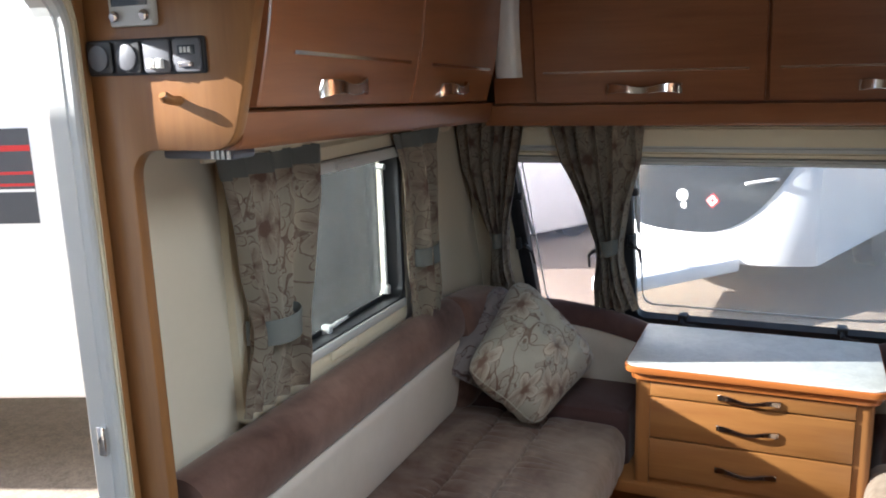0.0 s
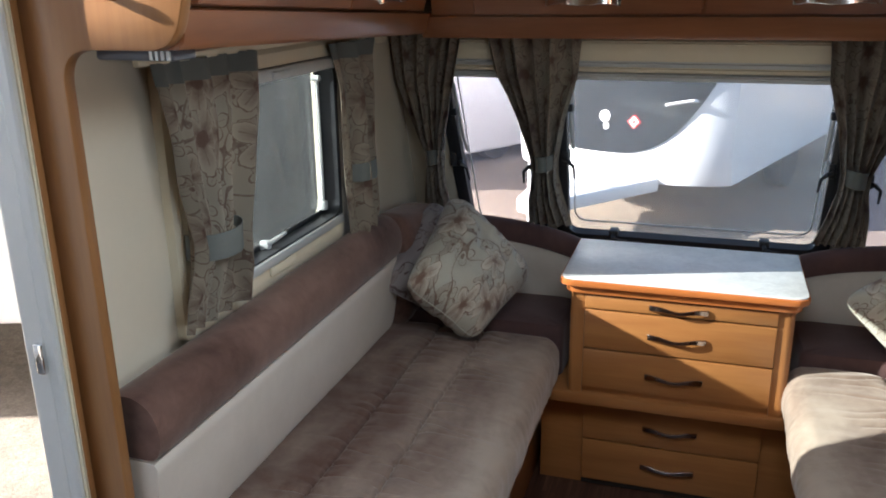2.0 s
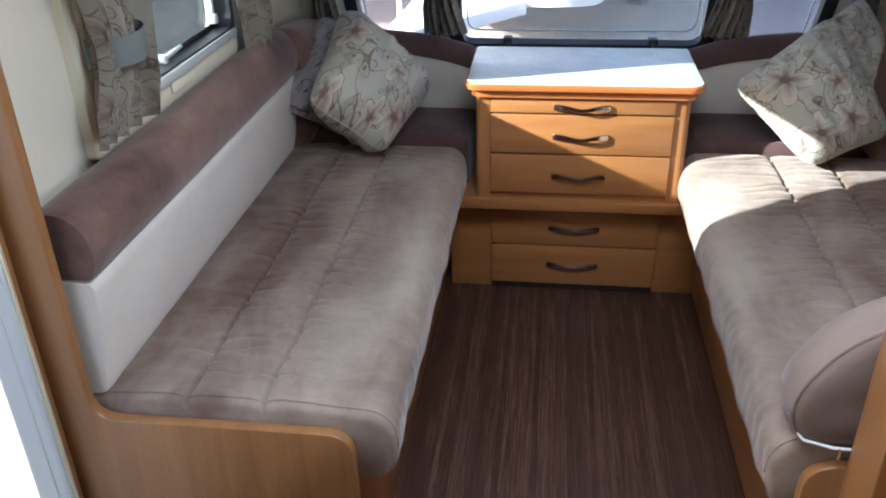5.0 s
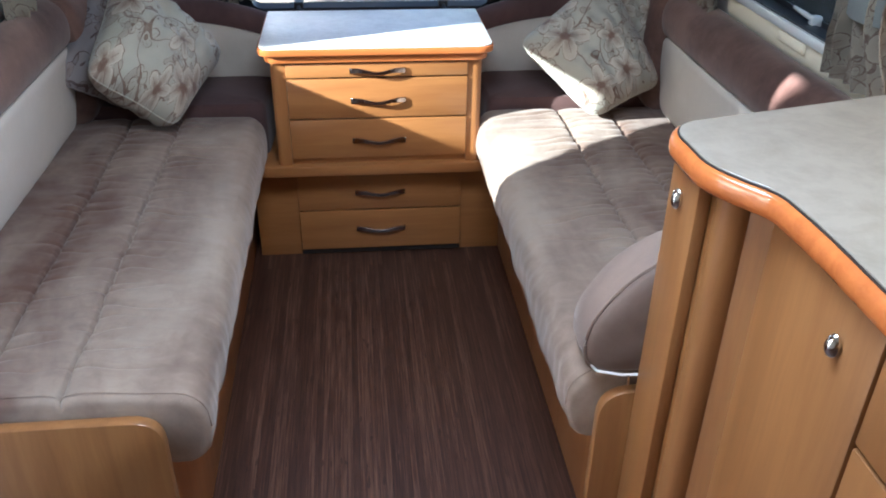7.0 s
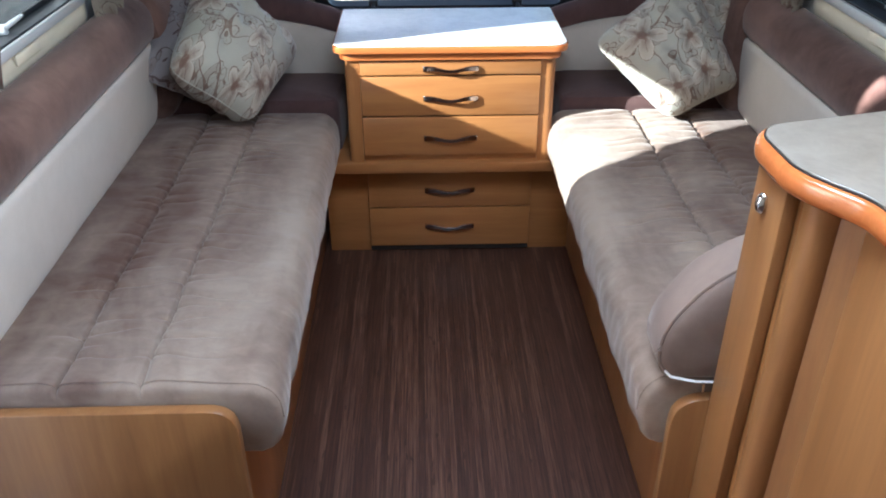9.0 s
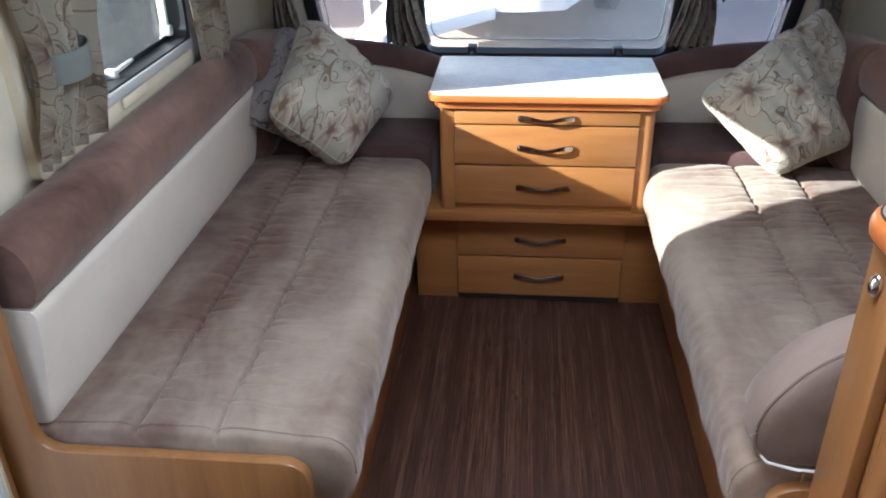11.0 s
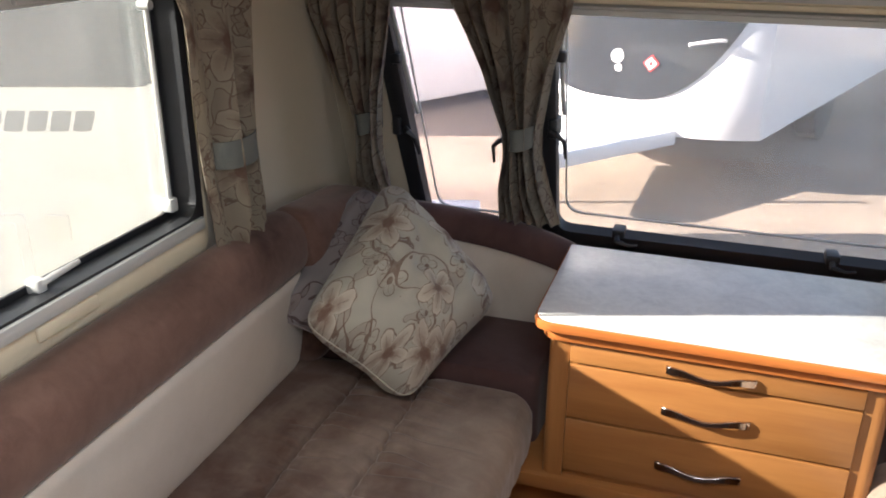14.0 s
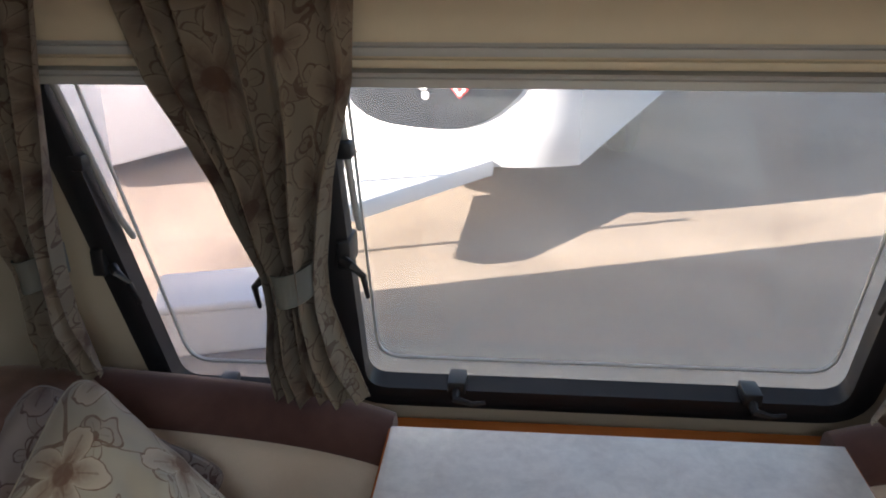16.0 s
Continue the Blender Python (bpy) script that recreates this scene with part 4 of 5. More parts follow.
# ---- curtains ----
def curtain(levels, base, folds, label, amp=0.016, tie=None, seed=0):
    """A gathered curtain. levels: (z, from, to) along the wall; base(u, z, out) gives a point out metres off the wall."""
    c = thing("curtain", label, "curtain", "floral curtains")
    zs = [l[0] for l in levels][::-1]
    u0s, u1s = [l[1] for l in levels][::-1], [l[2] for l in levels][::-1]
    top, bot = zs[-1], zs[0]
    n, rows = folds * 10 + 1, 44
    full = max(abs(b - a) for a, b in zip(u0s, u1s))

    def ring(z, grow=0.0):
        a, b = interp(z, zs, u0s), interp(z, zs, u1s)
        mid, half = (a + b) / 2, (b - a) / 2 * (1 + grow)
        squeeze = full / max(0.02, abs(b - a))
        front = []
        for i in range(n):
            t = i / (n - 1)
            wob = 0.5 * noise.noise(Vector((t * 3.1, z * 2.5, seed))) + 0.25 * noise.noise(Vector((t * 7, z * 6, seed + 9)))
            ph = (t + 0.05 * math.sin(5.1 * t + seed)) * folds * 2 * math.pi + wob * 2.6
            dep = amp * (0.55 + 0.30 * min(2.4, squeeze)) * (0.5 + 0.5 * math.sin(ph)) * (0.85 + 0.9 * noise.noise(Vector((t * folds, 1.3, seed + 3))))
            dep += 0.02 * math.sin(math.pi * t) * min(1.0, (squeeze - 1) * 0.5 + 0.2)
            dep *= 0.6 + 0.4 * min(1.0, (z - bot) / 0.10)
            u = mid + half * (2 * t - 1) + 0.14 * half / folds * math.cos(ph)
            front.append((u, max(0.004, 0.010 + dep + grow * 0.02)))
        return front

    def skin(z_list, grow, thick):
        rings = []
        for z in z_list:
            fr = ring(z, grow)
            hem = 0.006 * noise.noise(Vector((z, 2.2, seed))) if z < bot + 0.03 else 0
            rings.append([base(u, z + hem, o) for u, o in fr] + [base(u, z + hem, max(0.001, o - thick)) for u, o in reversed(fr)])
        wide = full * 1.55
        zl = list(z_list)

        def uv(i, j):
            jj = j if j < n else 2 * n - 1 - j
            return (jj / (n - 1) * wide + seed * 0.37, zl[i])
        return loft(rings, uvs=uv)
    head = top - 0.045
    part("cloth", skin(np.linspace(bot, head, rows), 0.0, 0.0025), M_FLORAL, c, "floral woven cloth in soft folds")
    part("heading", skin(np.linspace(head, top, 6), 0.015, 0.004), M_SAGE, c, "sage gathered heading tape")
    if tie:
        rs = []
        for z in np.linspace(tie - 0.028, tie + 0.028, 7):
            fr = ring(z, -0.02)
            a, b = fr[0][0], fr[-1][0]
            a, b = a + 0.10 * (b - a), b - 0.06 * (b - a)
            lift = 0.004 + max(o for _, o in fr)
            out = []
            for t in np.linspace(0, 1, 17):
                out.append((a + (b - a) * t, 0.006 + (lift - 0.006) * (math.sin(math.pi * t)) ** 0.35))
            rs.append([base(u, z + 0.012 * (u - a) / (b - a), o) for u, o in out] + [base(u, z + 0.012 * (u - a) / (b - a), max(0.002, o - 0.003)) for u, o in reversed(out)])
        part("tieback", loft(rs), M_SAGE, c, "plain sage tieback band")
    return c


def wall_base(s):
    return lambda u, z, o: Vector((s * (1.012 - o), u, z))


def nose_base(u, z, o):
    return Vector((u, interp(z, (0.8, 1.1, 1.40, 1.60), (0.45, 0.425, 0.335, 0.285)) - o, z))


for s in (-1, 1):
    curtain([(1.56, -1.13, -0.745), (1.43, -1.10, -0.765), (1.25, -1.07, -0.85), (1.175, -1.065, -0.90), (1.13, -1.07, -0.90), (1.05, -1.10, -0.87), (0.985, -1.105, -0.85)],
            wall_base(s), 5, "floral curtain gathered by a sage tieback at the side window", 0.05, 1.165, 1 + s)
    curtain([(1.54, -0.30, 0.0), (1.42, -0.25, -0.025), (1.25, -0.24, -0.06), (1.16, -0.235, -0.085), (1.1, -0.23, -0.08), (0.92, -0.205, -0.045)],
            wall_base(s), 4, "floral curtain hanging in the sun at the side window", 0.046, 1.15, 5 + s)
    corner = [(1.60, 1.035, 0.765), (1.36, 1.03, 0.825), (1.2, 0.985, 0.865), (1.09, 0.952, 0.885), (1.0, 0.955, 0.885), (0.88, 0.97, 0.865)]
    curtain([(z, s * a, s * b) for z, a, b in corner], nose_base, 6, "floral curtain gathered in the front corner", 0.046, 1.085, 9 + s)
    mid = [(1.60, 0.71, 0.365), (1.40, 0.672, 0.385), (1.25, 0.60, 0.432), (1.1, 0.553, 0.460), (1.04, 0.55, 0.460), (0.95, 0.565, 0.437), (0.85, 0.568, 0.405)]
    curtain([(z, s * a, s * b) for z, a, b in mid], nose_base, 6, "floral curtain gathered between the front windows", 0.048, 1.085, 13 + s)
    rail = thing("curtain_rail", "cream curtain rail with round end stop", "curtain rail")
    part("rail", box(s * 0.985, s * 1.0, -1.16, 0.06, 1.556, 1.572, 0.003), M_TRIM, rail)
    part("end_stop", tube([(s * 0.992, 0.055, 1.535), (s * 0.992, 0.085, 1.535)], 0.016, 14), M_TRIM, rail, "round end stop")


# ---- scatter cushions ----
def pillow(left, top, right, bottom, thick, mat, label, seed=0):
    """A soft square cushion hung between its four drawn-out corners, with a piped edge."""
    left, top, right, bottom = (Vector(p) for p in (left, top, right, bottom))
    w = (right - left).cross(top - bottom).normalized()
    half = 0.205
    th = thing("scatter_cushion", label, "cushion", "scatter cushions")
    n = 40
    bm = bmesh.new()
    layer = bm.loops.layers.uv.verify()

    def at(a, b, side):
        pull = 1 - 0.06 * (1 - a * a) * abs(b) ** 3 - 0.06 * (1 - b * b) * abs(a) ** 3 - 0.10 * abs(a * b) ** 6
        t = thick * (max(0.0, (1 - a ** 4) * (1 - b ** 4))) ** 0.5 * (0.62 + 0.38 * (1 - a * a) * (1 - b * b))
        wr = 0.034 * noise.noise(Vector((a * 2.2, b * 2.2, seed))) + 0.020 * noise.noise(Vector((a * 5, b * 5, seed + 5)))
        crn = math.exp(-((1 - abs(a)) ** 2 + (1 - abs(b)) ** 2) / 0.10)
        wr += 0.014 * crn * math.sin(14 * (a * math.copysign(1, b) - b * math.copysign(1, a)))
        x, y = (1 + a * pull) / 2, (1 + b * pull) / 2
        flat = bottom * ((1 - x) * (1 - y)) + right * (x * (1 - y)) + top * (x * y) + left * ((1 - x) * y)
        return flat + w * (side * (t + wr * (t / thick)) + 0.012 * noise.noise(Vector((a, b, seed + 2))))
    grid = {}
    for side in (1, -1):
        for i in range(n + 1):
            for j in range(n + 1):
                edge = i in (0, n) or j in (0, n)
                if side < 0 and edge:
                    grid[side, i, j] = grid[1, i, j]
                else:
                    grid[side, i, j] = bm.verts.new(at(2 * i / n - 1, 2 * j / n - 1, side))
        for i in range(n):
            for j in range(n):
                q = [(i, j), (i + 1, j), (i + 1, j + 1), (i, j + 1)]
                f = bm.faces.new([grid[side, a, b] for a, b in (q if side > 0 else q[::-1])])
                for l, (a, b) in zip(f.loops, q if side > 0 else q[::-1]):
                    l[layer].uv = ((2 * a / n - 1) * half + seed * 0.41, (2 * b / n - 1) * half + seed * 0.23)
    part("cover", bm, mat, th, "floral woven cushion cover")
    ring = [at(-1 + 2 * i / 30, -1, 1) for i in range(30)] + [at(1, -1 + 2 * i / 30, 1) for i in range(30)] + [at(1 - 2 * i / 30, 1, 1) for i in range(30)] + [at(-1, 1 - 2 * i / 30, 1) for i in range(31)]
    part("piping", tube(ring, 0.002, 6), mat, th, "self-piped edge")


pillow((-0.845, -0.175, 0.785), (-0.835, 0.305, 0.975), (-0.495, 0.19, 0.725), (-0.628, -0.10, 0.585), 0.15, M_PILLOW, "sage floral scatter cushion leaning in the sofa corner", 1)
pillow((-0.985, -0.09, 0.745), (-0.905, 0.30, 0.955), (-0.60, 0.32, 0.77), (-0.80, 0.02, 0.60), 0.075, M_PILLOW2, "grey floral scatter cushion tucked behind another cushion", 2)
pillow((0.452, 0.07, 0.785), (0.765, 0.215, 0.985), (0.935, -0.03, 0.665), (0.700, -0.085, 0.572), 0.15, M_PILLOW, "sage floral scatter cushion in the sun on the bench", 3)
pillow((0.63, 0.21, 0.86), (0.88, 0.31, 1.02), (1.01, 0.10, 0.80), (0.84, 0.12, 0.63), 0.09, M_PILLOW, "grey-green floral scatter cushion behind the sunlit one", 4)

# ---- arm bolster ----
bol = thing("arm_cushion", "mocha velour D-shaped arm cushion with pale zip at the bench end", "cushion")
lp = rounded([(0.350, 0.562), (0.70, 0.548), (0.70, 0.85), (0.54, 0.845), (0.41, 0.775), (0.340, 0.66)], [0.05, 0.03, 0.05, 0.13, 0.12, 0.09], 7)
cen = sum(lp, Vector((0, 0))) / len(lp)


def arm_ring(y, k, bulge=0.0):
    return [Vector((cen.x + (q.x - cen.x) * k, y + bulge * noise.noise(Vector((q.x * 7, q.y * 7, 3))), cen.y + (q.y - cen.y) * k)) for q in lp]


part("front_panel", loft([arm_ring(y, k, 0.006) for y, k in ((-1.352, 0.2), (-1.352, 0.5), (-1.350, 0.75), (-1.345, 0.90), (-1.338, 0.965), (-1.331, 0.985))], caps=True), M_ARM, bol, "dark mocha velour front panel")
part("boxing", loft([arm_ring(y, k) for y, k in ((-1.332, 0.97), (-1.330, 0.992), (-1.318, 1.005), (-1.28, 1.012), (-1.245, 1.0), (-1.236, 0.95), (-1.232, 0.8))]), M_BOXING, bol, "mocha velour boxing strip")
seam = arm_ring(-1.333, 0.992)
part("piping", tube(seam + seam[:1], 0.004, 6), M_BOXING, bol, "self-piped seam")
part("zip", tube([(0.347, -1.312, 0.605), (0.355, -1.330, 0.583), (0.372, -1.342, 0.569), (0.42, -1.350, 0.562), (0.52, -1.350, 0.558)], 0.0028, 6), M_PLASTIC, bol, "pale zip tape")
part("zip_pull", box(0.428, 0.434, -1.358, -1.353, 0.542, 0.563, 0.001), M_CHROME, bol)

# ---- controls on the partition ----
YC = YP - 0.026
panel = thing("switch_panel", "black four-gang socket and control panel on the partition", "switch panel")
part("plate", prism(rect(-1.052, -0.800, 1.732, 1.792, 0.006), lambda u, v, d: Vector((u, YC - d, v)), 0.008, 0.002), M_BLACK, panel)
for i in range(4):
    x0 = -1.048 + i * 0.0625
    face = part("module", prism(rect(x0, x0 + 0.056, 1.735, 1.789, 0.008), lambda u, v, d: Vector((u, YC - 0.008 - d, v)), 0.005, 0.002), M_GREY if i > 1 else M_BLACK, panel, "dark grey insert")
    if i < 2:
        cx = x0 + 0.028
        part("cap", prism([Vector((cx + 0.022 * math.cos(t), 1.762 + 0.022 * math.sin(t))) for t in np.linspace(0, 2 * math.pi, 24, endpoint=False)], lambda u, v, d: Vector((u, YC - 0.013 - d, v)), 0.004, 0.0015), M_GREY, face, "round socket cap")
    elif i == 2:
        for cx in (x0 + 0.018, x0 + 0.038):
            part("switch", box(cx - 0.006, cx + 0.006, YC - 0.022, YC - 0.013, 1.742, 1.758, 0.002), M_PLASTIC, face, "white toggle switch")
    else:
        part("display", box(x0 + 0.012, x0 + 0.046, YC - 0.0145, YC - 0.0130, 1.763, 1.778, 0.0004), M_TINT, face, "small dark display")
        for k in range(3):
            part("digit", box(x0 + 0.017 + k * 0.008, x0 + 0.022 + k * 0.008, YC - 0.0155, YC - 0.0146, 1.766, 1.775), M_SILVER, face)
        part("button", box(x0 + 0.014, x0 + 0.042, YC - 0.017, YC - 0.013, 1.743, 1.75, 0.001), M_BRONZE, face)
heat = thing("heater_control", "silver heating control panel with dark screen and two knobs", "control panel")
part("plate", prism(rect(-0.987, -0.892, 1.812, 1.905, 0.006), lambda u, v, d: Vector((u, YC - d, v)), 0.014, 0.004), M_SILVER, heat)
part("screen", box(-0.978, -0.901, YC - 0.0165, YC - 0.0142, 1.845, 1.895, 0.001), M_TINT, heat, "dark screen")
for cx in (-0.972, -0.907):
    part("knob", prism([Vector((cx + 0.009 * math.cos(t), 1.829 + 0.009 * math.sin(t))) for t in np.linspace(0, 2 * math.pi, 18, endpoint=False)], lambda u, v, d: Vector((u, YC - 0.014 - d, v)), 0.008, 0.002), M_BRONZE, heat, "dark round knob")
peg = thing("coat_hook", "small cherry wood coat peg on the partition", "coat hook")
part("peg", tube([(-0.868, YC + 0.001, 1.688), (-0.870, YC - 0.014, 1.689), (-0.872, YC - 0.030, 1.695), (-0.872, YC - 0.034, 1.699)], [0.009, 0.008, 0.010, 0.007], 10), M_PART, peg)
spot = thing("under_locker_light", "dark grey louvred light under the roof locker", "lamp")
part("body", box(-0.955, -0.80, YP + 0.02, YP + 0.085, 1.583, 1.602, 0.006), M_GREY, spot)
for i in range(4):
    part("louvre", box(-0.845 + i * 0.011, -0.839 + i * 0.011, YP + 0.016, YP + 0.0202, 1.585, 1.600), M_SILVER, spot)
lamp = thing("corner_lamp", "white curved wall lamp in the corner between roof lockers", "lamp")
rings = []
for z in np.linspace(1.688, ZC - 0.004, 12):
    q = (z - 1.688) / 0.27
    cx, y, r = -0.777 + 0.018 * q, 0.085 - 0.045 * math.sin(math.pi * q * 0.6), 0.038 - 0.012 * q
    rings.append([Vector((cx + r * math.cos(t), y - 0.55 * r * math.sin(t), z)) for t in np.linspace(0, math.pi, 14)] + [Vector((cx - r, y + 0.045, z)), Vector((cx + r, y + 0.045, z))][:2])
part("shade", loft(rings), M_PLASTIC, lamp, "white opal shade")

# ---- entrance door frame ----
fr = thing("door_1", "cream and silver aluminium entrance door frame standing open", "door frame", kind="structure")
o, i = rect(DOOR_Y0 - 0.05, DOOR_Y1 + 0.022, 0.004, DOOR_Z1 + 0.035, 0.12, 8), rect(DOOR_Y0, DOOR_Y1, 0.02, DOOR_Z1, 0.09, 8)


def dring(a, k):
    return [p * (1 - k) + q * k for p, q in zip(*a)]


rings = [[Vector((-XW + d, p[0], p[1])) for p in dring((o, i), k)] for k, d in ((0, 0.001), (0, 0.012), (0.18, 0.014), (0.2, 0.006), (0.34, 0.006), (0.36, 0.014), (0.52, 0.014), (0.54, 0.004))]
part("frame", loft(rings, caps=False), M_TRIM, fr, "cream door surround", smooth=False)
rings = [[Vector((-XW + d, p[0], p[1])) for p in dring((o, i), k)] for k, d in ((0.55, 0.004), (0.55, 0.010), (0.9, 0.010), (1.04, 0.004), (1.04, -0.012), (1.14, -0.014), (1.14, -0.022), (1.06, -0.024), (1.06, -0.056), (0.9, -0.062))]
part("rail", loft(rings, caps=False), M_SILVER, fr, "ridged silver door rail", smooth=False)
# strip added to give the band of shade between door frame and partition
part("shade_strip", box(-XW, -XW + 0.006, DOOR_Y1 + 0.0235, YP - 0.0275, 0.004, ZC - 0.004, 0.002), M_PART, fr, "cherry strip added for the shaded band at the jamb")
part("striker", box(-XW - 0.03, -XW - 0.012, DOOR_Y1 - 0.014, DOOR_Y1 + 0.0, 1.03, 1.09, 0.003), M_CHROME, fr, "chrome striker plate")

# ---- outside ----
bm = bmesh.new()
bmesh.ops.create_grid(bm, x_segments=2, y_segments=2, size=400, matrix=Matrix.Translation((0, 0, GROUND)))
g = Mat("pale_concrete_gravel")
v = g.coords()
n1, n2, n3 = g.noise(v, 0.7, 5, 0.6, 0.4), g.noise(v, 14, 5, 0.7), g.noise(v, 75, 3, 0.7)
gf = g.math("ADD", g.math("MULTIPLY", n1, 0.40), g.math("ADD", g.math("MULTIPLY", n2, 0.28), g.math("MULTIPLY", n3, 0.32)))
g.set(Base_Color=g.ramp(gf, [(0.38, (0.13, 0.098, 0.070)), (0.62, (0.36, 0.285, 0.21))]), Roughness=0.9)
g.bump(n3, 0.5, 0.01)
tagged(part("ground", bm, g.m, smooth=False), "pale sunlit concrete and gravel yard", kind="structure")

M_RED = plain_material("red_vinyl", (0.55, 0.03, 0.03), 0.35)
M_DKGREY = plain_material("dark_grey_vinyl", (0.07, 0.075, 0.085), 0.35, 0, 0.1)
M_LETTER = plain_material("mid_grey_vinyl", (0.22, 0.23, 0.24), 0.4)

# caravan with stripes, standing at an angle to the side window
EB, NB, OB = Vector((0.94, 0.342, 0)), Vector((-0.342, 0.94, 0)), Vector((-2.35, 1.0, 0))


def nb(sv, z, d=0.0):
    return OB + EB * sv + NB * d + Vector((0, 0, z))


car = thing("touring_caravan", "white touring caravan with grey and red stripes parked alongside", "caravan")
lp = rounded([(0.0, 0.02), (0.0, 2.10), (2.2, 2.10), (2.2, 0.02)], [0.04, 0.12, 0.12, 0.04], 6)
rings = []
for sv, k in ((-5.6, 0.97), (-5.5, 1.0), (-2.0, 1.0), (0.62, 1.0), (0.78, 0.97), (0.84, 0.9)):
    rings.append([nb(sv, 1.1 + (q[1] - 1.1) * k, 1.1 + (q[0] - 1.1) * k) for q in lp])
part("body", loft(rings), M_WHITE, car, "white caravan body")


def decal(name, s0, s1, z0, z1, mat, r=0.0, d=0.006, shear=0.0, parent=None, label=""):
    return part(name, prism(rect(s0, s1, z0, z1, r), lambda u, v, t: nb(u + shear * (v - z0), v, -t), d), mat, parent or car, label, smooth=False)


decal("window", -1.05, 0.285, 0.965, 1.52, M_TINT, 0.10, 0.012, label="dark tinted caravan window")
decal("stripe", -3.6, -1.235, 1.00, 1.49, M_DKGREY, 0, 0.004, label="dark grey side graphic")
for z0, z1, m in ((1.375, 1.405, M_RED), (1.255, 1.27, M_RED), (1.195, 1.21, M_RED), (1.165, 1.180, M_WHITE)):
    decal("stripe", -3.6, -1.235, z0, z1, m, 0, 0.006)
for k in range(9):
    decal("letter", -0.795 + k * 0.089, -0.722 + k * 0.089, 0.790, 0.872, M_LETTER, 0.012, 0.003, 0.32, label="grey slanted lettering block")
hatch = decal("service_hatch", -0.86, -0.33, 0.165, 0.45, M_WHITE, 0.015, 0.012, label="white service hatch")
decal("hatch_panel", -0.82, -0.37, 0.20, 0.415, M_WHITE, 0.01, 0.018, parent=hatch)
decal("vent_cover", -0.25, -0.155, 0.335, 0.445, M_PLASTIC, 0.01, 0.014, label="white square vent cover")

# caravan that faces the front windows
FF, FA, FC = Vector((-0.94, 0.342, 0)), Vector((0.342, 0.94, 0)), Vector((0.15, 4.8, 0))


def nose(sv, z, d=0.0):
    u = (sv - 1.1) / 1.1
    bow = 0.34 * abs(u) ** 3.2
    rake = 0.02 + 0.10 * max(0.0, z - 0.25) ** 1.3 + 0.25 * max(0.0, 0.12 - z)
    return FC + FF * sv + FA * (bow + rake - d) + Vector((0, 0, z))


van = thing("touring_caravan", "white touring caravan with big dark front window facing the yard", "caravan")
svs = [1.1 - 1.1 * math.cos(math.pi * k / 28) for k in range(29)]
zs = list(np.linspace(-0.06, 2.05, 16))
bm = bmesh.new()
rows = []
for z in zs:
    row = [nose(q, z) for q in svs]
    row = [row[0] + FA * 4.6] + row + [row[-1] + FA * 4.6]
    rows.append(row)
loft(rows, closed=True, bm=bm)
part("body", bm, M_WHITE, van, "white caravan body")
low = [0.20 + 0.75 * max(0.0, abs((q - 1.12) / 1.0)) ** 3.4 for q in svs]
bm = bmesh.new()
cols = []
for q, lo in zip(svs, low):
    if 0.08 < q < 2.12:
        cols.append([nose(q, lo + (1.62 - lo) * k / 8, 0.012) for k in range(9)])
loft(cols, closed=False, bm=bm)
bmesh.ops.solidify(bm, geom=bm.faces[:], thickness=0.008)
part("front_window", bm, M_TINT, van, "dark tinted panoramic front window")


def sticker(sv, z, r, mat, name, label, d=0.02, n=4, turn=0.0):
    lp = [Vector((r * math.cos(turn + 2 * math.pi * k / n), r * math.sin(turn + 2 * math.pi * k / n))) for k in range(n)]
    return part(name, prism(lp, lambda u, v, t: nose(sv + u, z + v, d + t), 0.004), mat, van, label, smooth=False)


sticker(0.79, 0.50, 0.068, M_RED, "warning_sticker", "red diamond warning sticker", 0.022)
sticker(0.79, 0.50, 0.048, M_PLASTIC, "warning_sticker_centre", "white centre of the diamond sticker", 0.027)
sticker(0.79, 0.50, 0.020, M_RED, "warning_sticker_mark", "", 0.032)
sticker(1.08, 0.53, 0.055, M_PLASTIC, "badge", "pale round badge", 0.022, 16)
sticker(1.06, 0.44, 0.03, M_PLASTIC, "badge", "", 0.022, 16)
part("grab_handle", tube([nose(0.28, 0.70, 0.02), nose(0.30, 0.71, 0.06), nose(0.50, 0.67, 0.06), nose(0.52, 0.66, 0.02)], 0.014), M_PLASTIC, van, "white grab handle")
hitch = FC + FF * 1.1
part("a_frame_cover", prism(rounded([(-0.55, 0.1), (0.55, 0.1), (0.13, -1.25), (-0.13, -1.25)], [0.02, 0.02, 0.08, 0.08]), lambda u, w, d: hitch + FF * u + FA * w + Vector((0, 0, -0.13 + d)), 0.13, 0.03), M_WHITE, van, "white hitch cover")
part("jockey_post", tube([hitch + FA * -0.9 + FF * 0.2 + Vector((0, 0, -0.5)), hitch + FA * -0.9 + FF * 0.2 + Vector((0, 0, 0.62))], 0.022, 10), M_PLASTIC, van, "pale jockey wheel post")

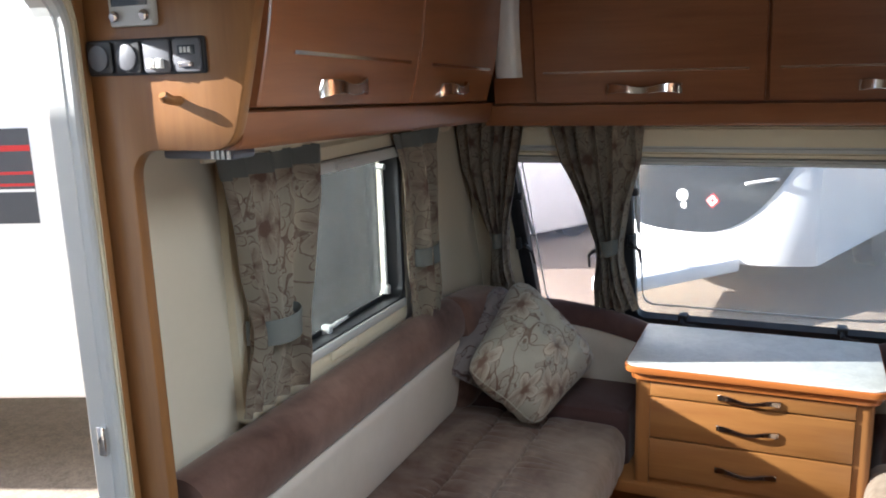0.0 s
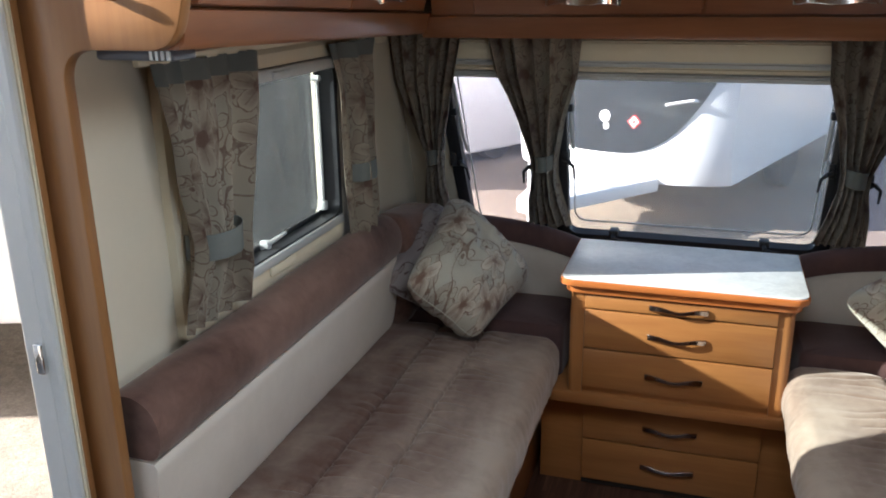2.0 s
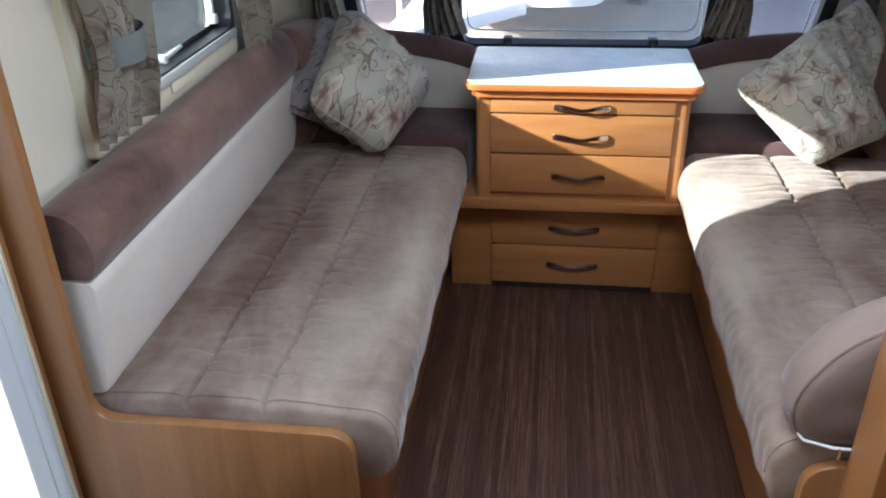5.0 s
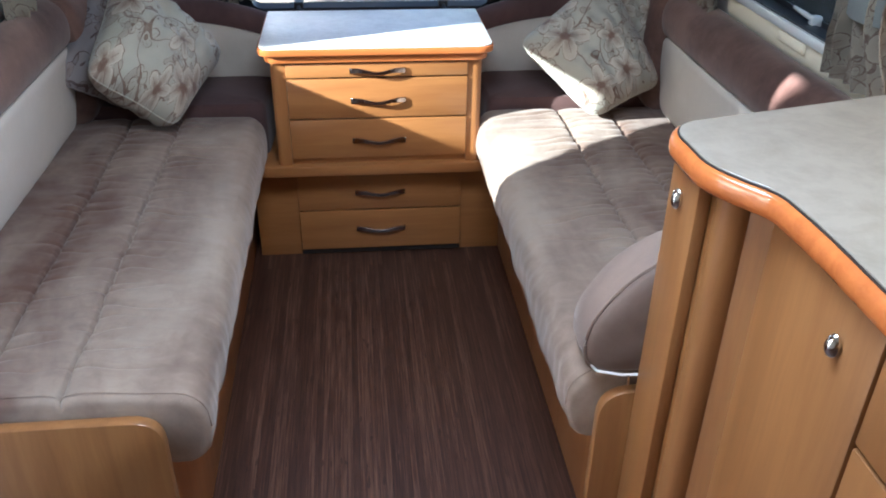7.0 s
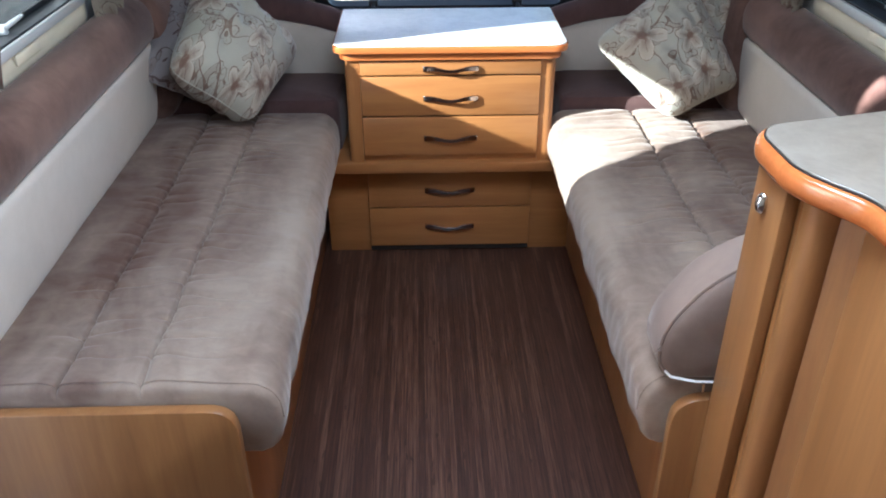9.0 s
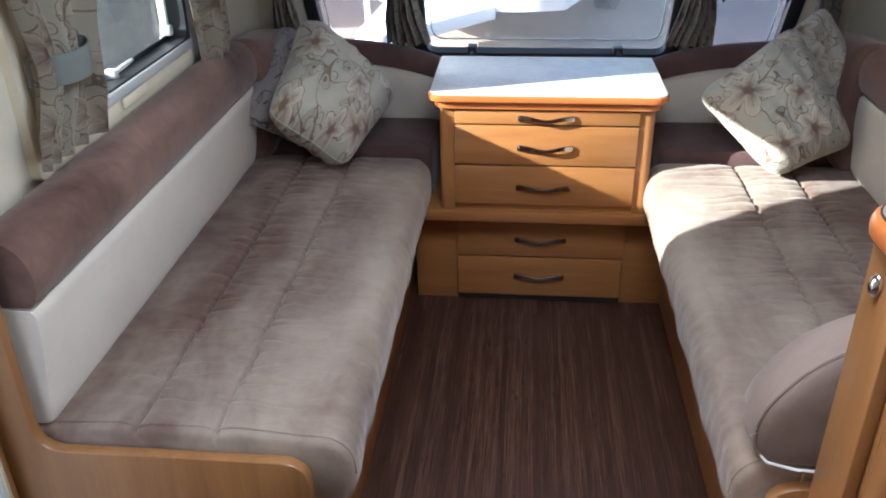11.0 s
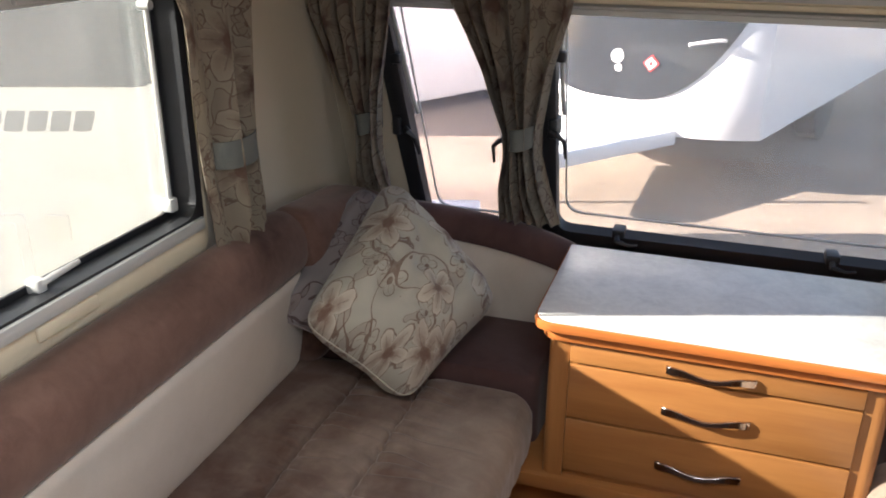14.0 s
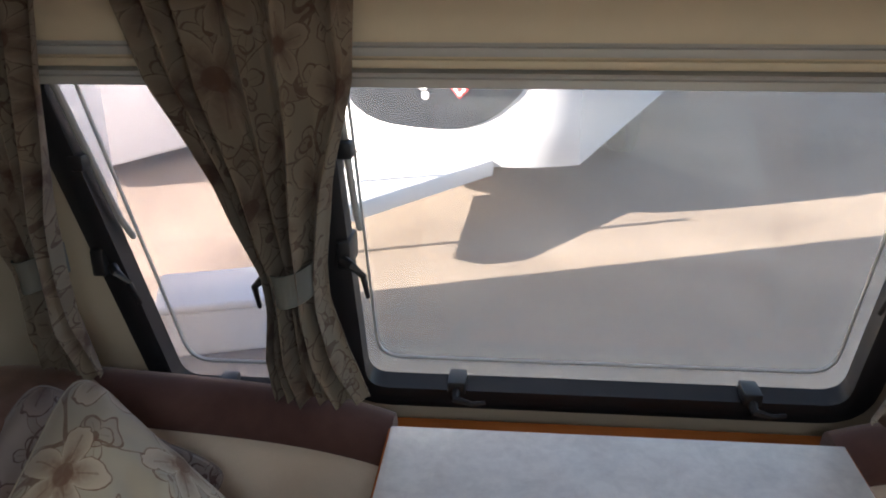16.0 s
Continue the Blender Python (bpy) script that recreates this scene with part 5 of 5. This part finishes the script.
# white box left on the ground, beyond the corner window
wb = thing("storage_box", "white plastic storage box standing on the ground", "storage box")
wm = pose(-1.72, 3.15, GROUND, 0, 0, 18)
bm = box(-0.30, 0.30, -0.20, 0.20, 0.0, 0.26, 0.03, 3)
bm.transform(wm)
part("tub", bm, M_PLASTIC, wb)
bm = box(-0.33, 0.33, -0.23, 0.23, 0.262, 0.31, 0.018, 3)
bm.transform(wm)
part("lid", bm, M_PLASTIC, wb, "white lid with rolled rim")

# tall unseen motorhome shape, added to keep low sun out of the doorway
sun_block = thing("motorhome", "unseen white motorhome shape added to block sun from the doorway", "motorhome")
bm = box(-6.2, -3.7, -6.2, -2.44, GROUND + 0.35, 3.0, 0.15, 4)
part("body", bm, M_WHITE, sun_block)
part("sun_block_top", box(-6.1, -3.74, -6.1, -2.66, 2.9, 3.35, 0.1, 3), M_WHITE, sun_block, "added unseen upper block against the sun")
for wy in (-5.4, -3.3):
    part("wheel", tube([(-3.98, wy, GROUND + 0.34), (-3.75, wy, GROUND + 0.34)], 0.34, 24), M_BLACK, sun_block, "black tyre")
for side in (0.06, 1.95):
    part("wheel", tube([nb(-2.4, GROUND + 0.32, side), nb(-2.4, GROUND + 0.32, side + 0.19)], 0.32, 24), M_BLACK, car, "black tyre")
for side in (0.1, 1.95):
    ctr = FC + FA * 2.6 + FF * side + Vector((0, 0, GROUND + 0.32))
    part("wheel", tube([ctr, ctr + FF * 0.19], 0.32, 24), M_BLACK, van, "black tyre")

# caravan seen beyond the corner window
ec, nc, oc = Vector((0.5, 0.866, 0)), Vector((-0.866, 0.5, 0)), Vector((-3.5, 6.2, 0))
far = thing("touring_caravan", "plain white touring caravan further off in the yard", "caravan")
lp = rounded([(0.0, -0.36), (0.0, 2.0), (2.2, 2.0), (2.2, -0.36)], [0.04, 0.15, 0.15, 0.04], 6)
rings = [[oc + ec * q + nc * (1.1 + (p[0] - 1.1) * k) + Vector((0, 0, 1.0 + (p[1] - 1.0) * k)) for p in lp] for q, k in ((-0.75, 0.92), (-0.65, 0.98), (-0.45, 1.0), (4.2, 1.0), (4.35, 0.95))]
part("body", loft(rings), M_WHITE, far, "white caravan body")
for side in (0.06, 1.95):
    ctr = oc + ec * 2.0 + nc * side + Vector((0, 0, GROUND + 0.32))
    part("wheel", tube([ctr, ctr + nc * 0.19], 0.32, 24), M_BLACK, far, "black tyre")
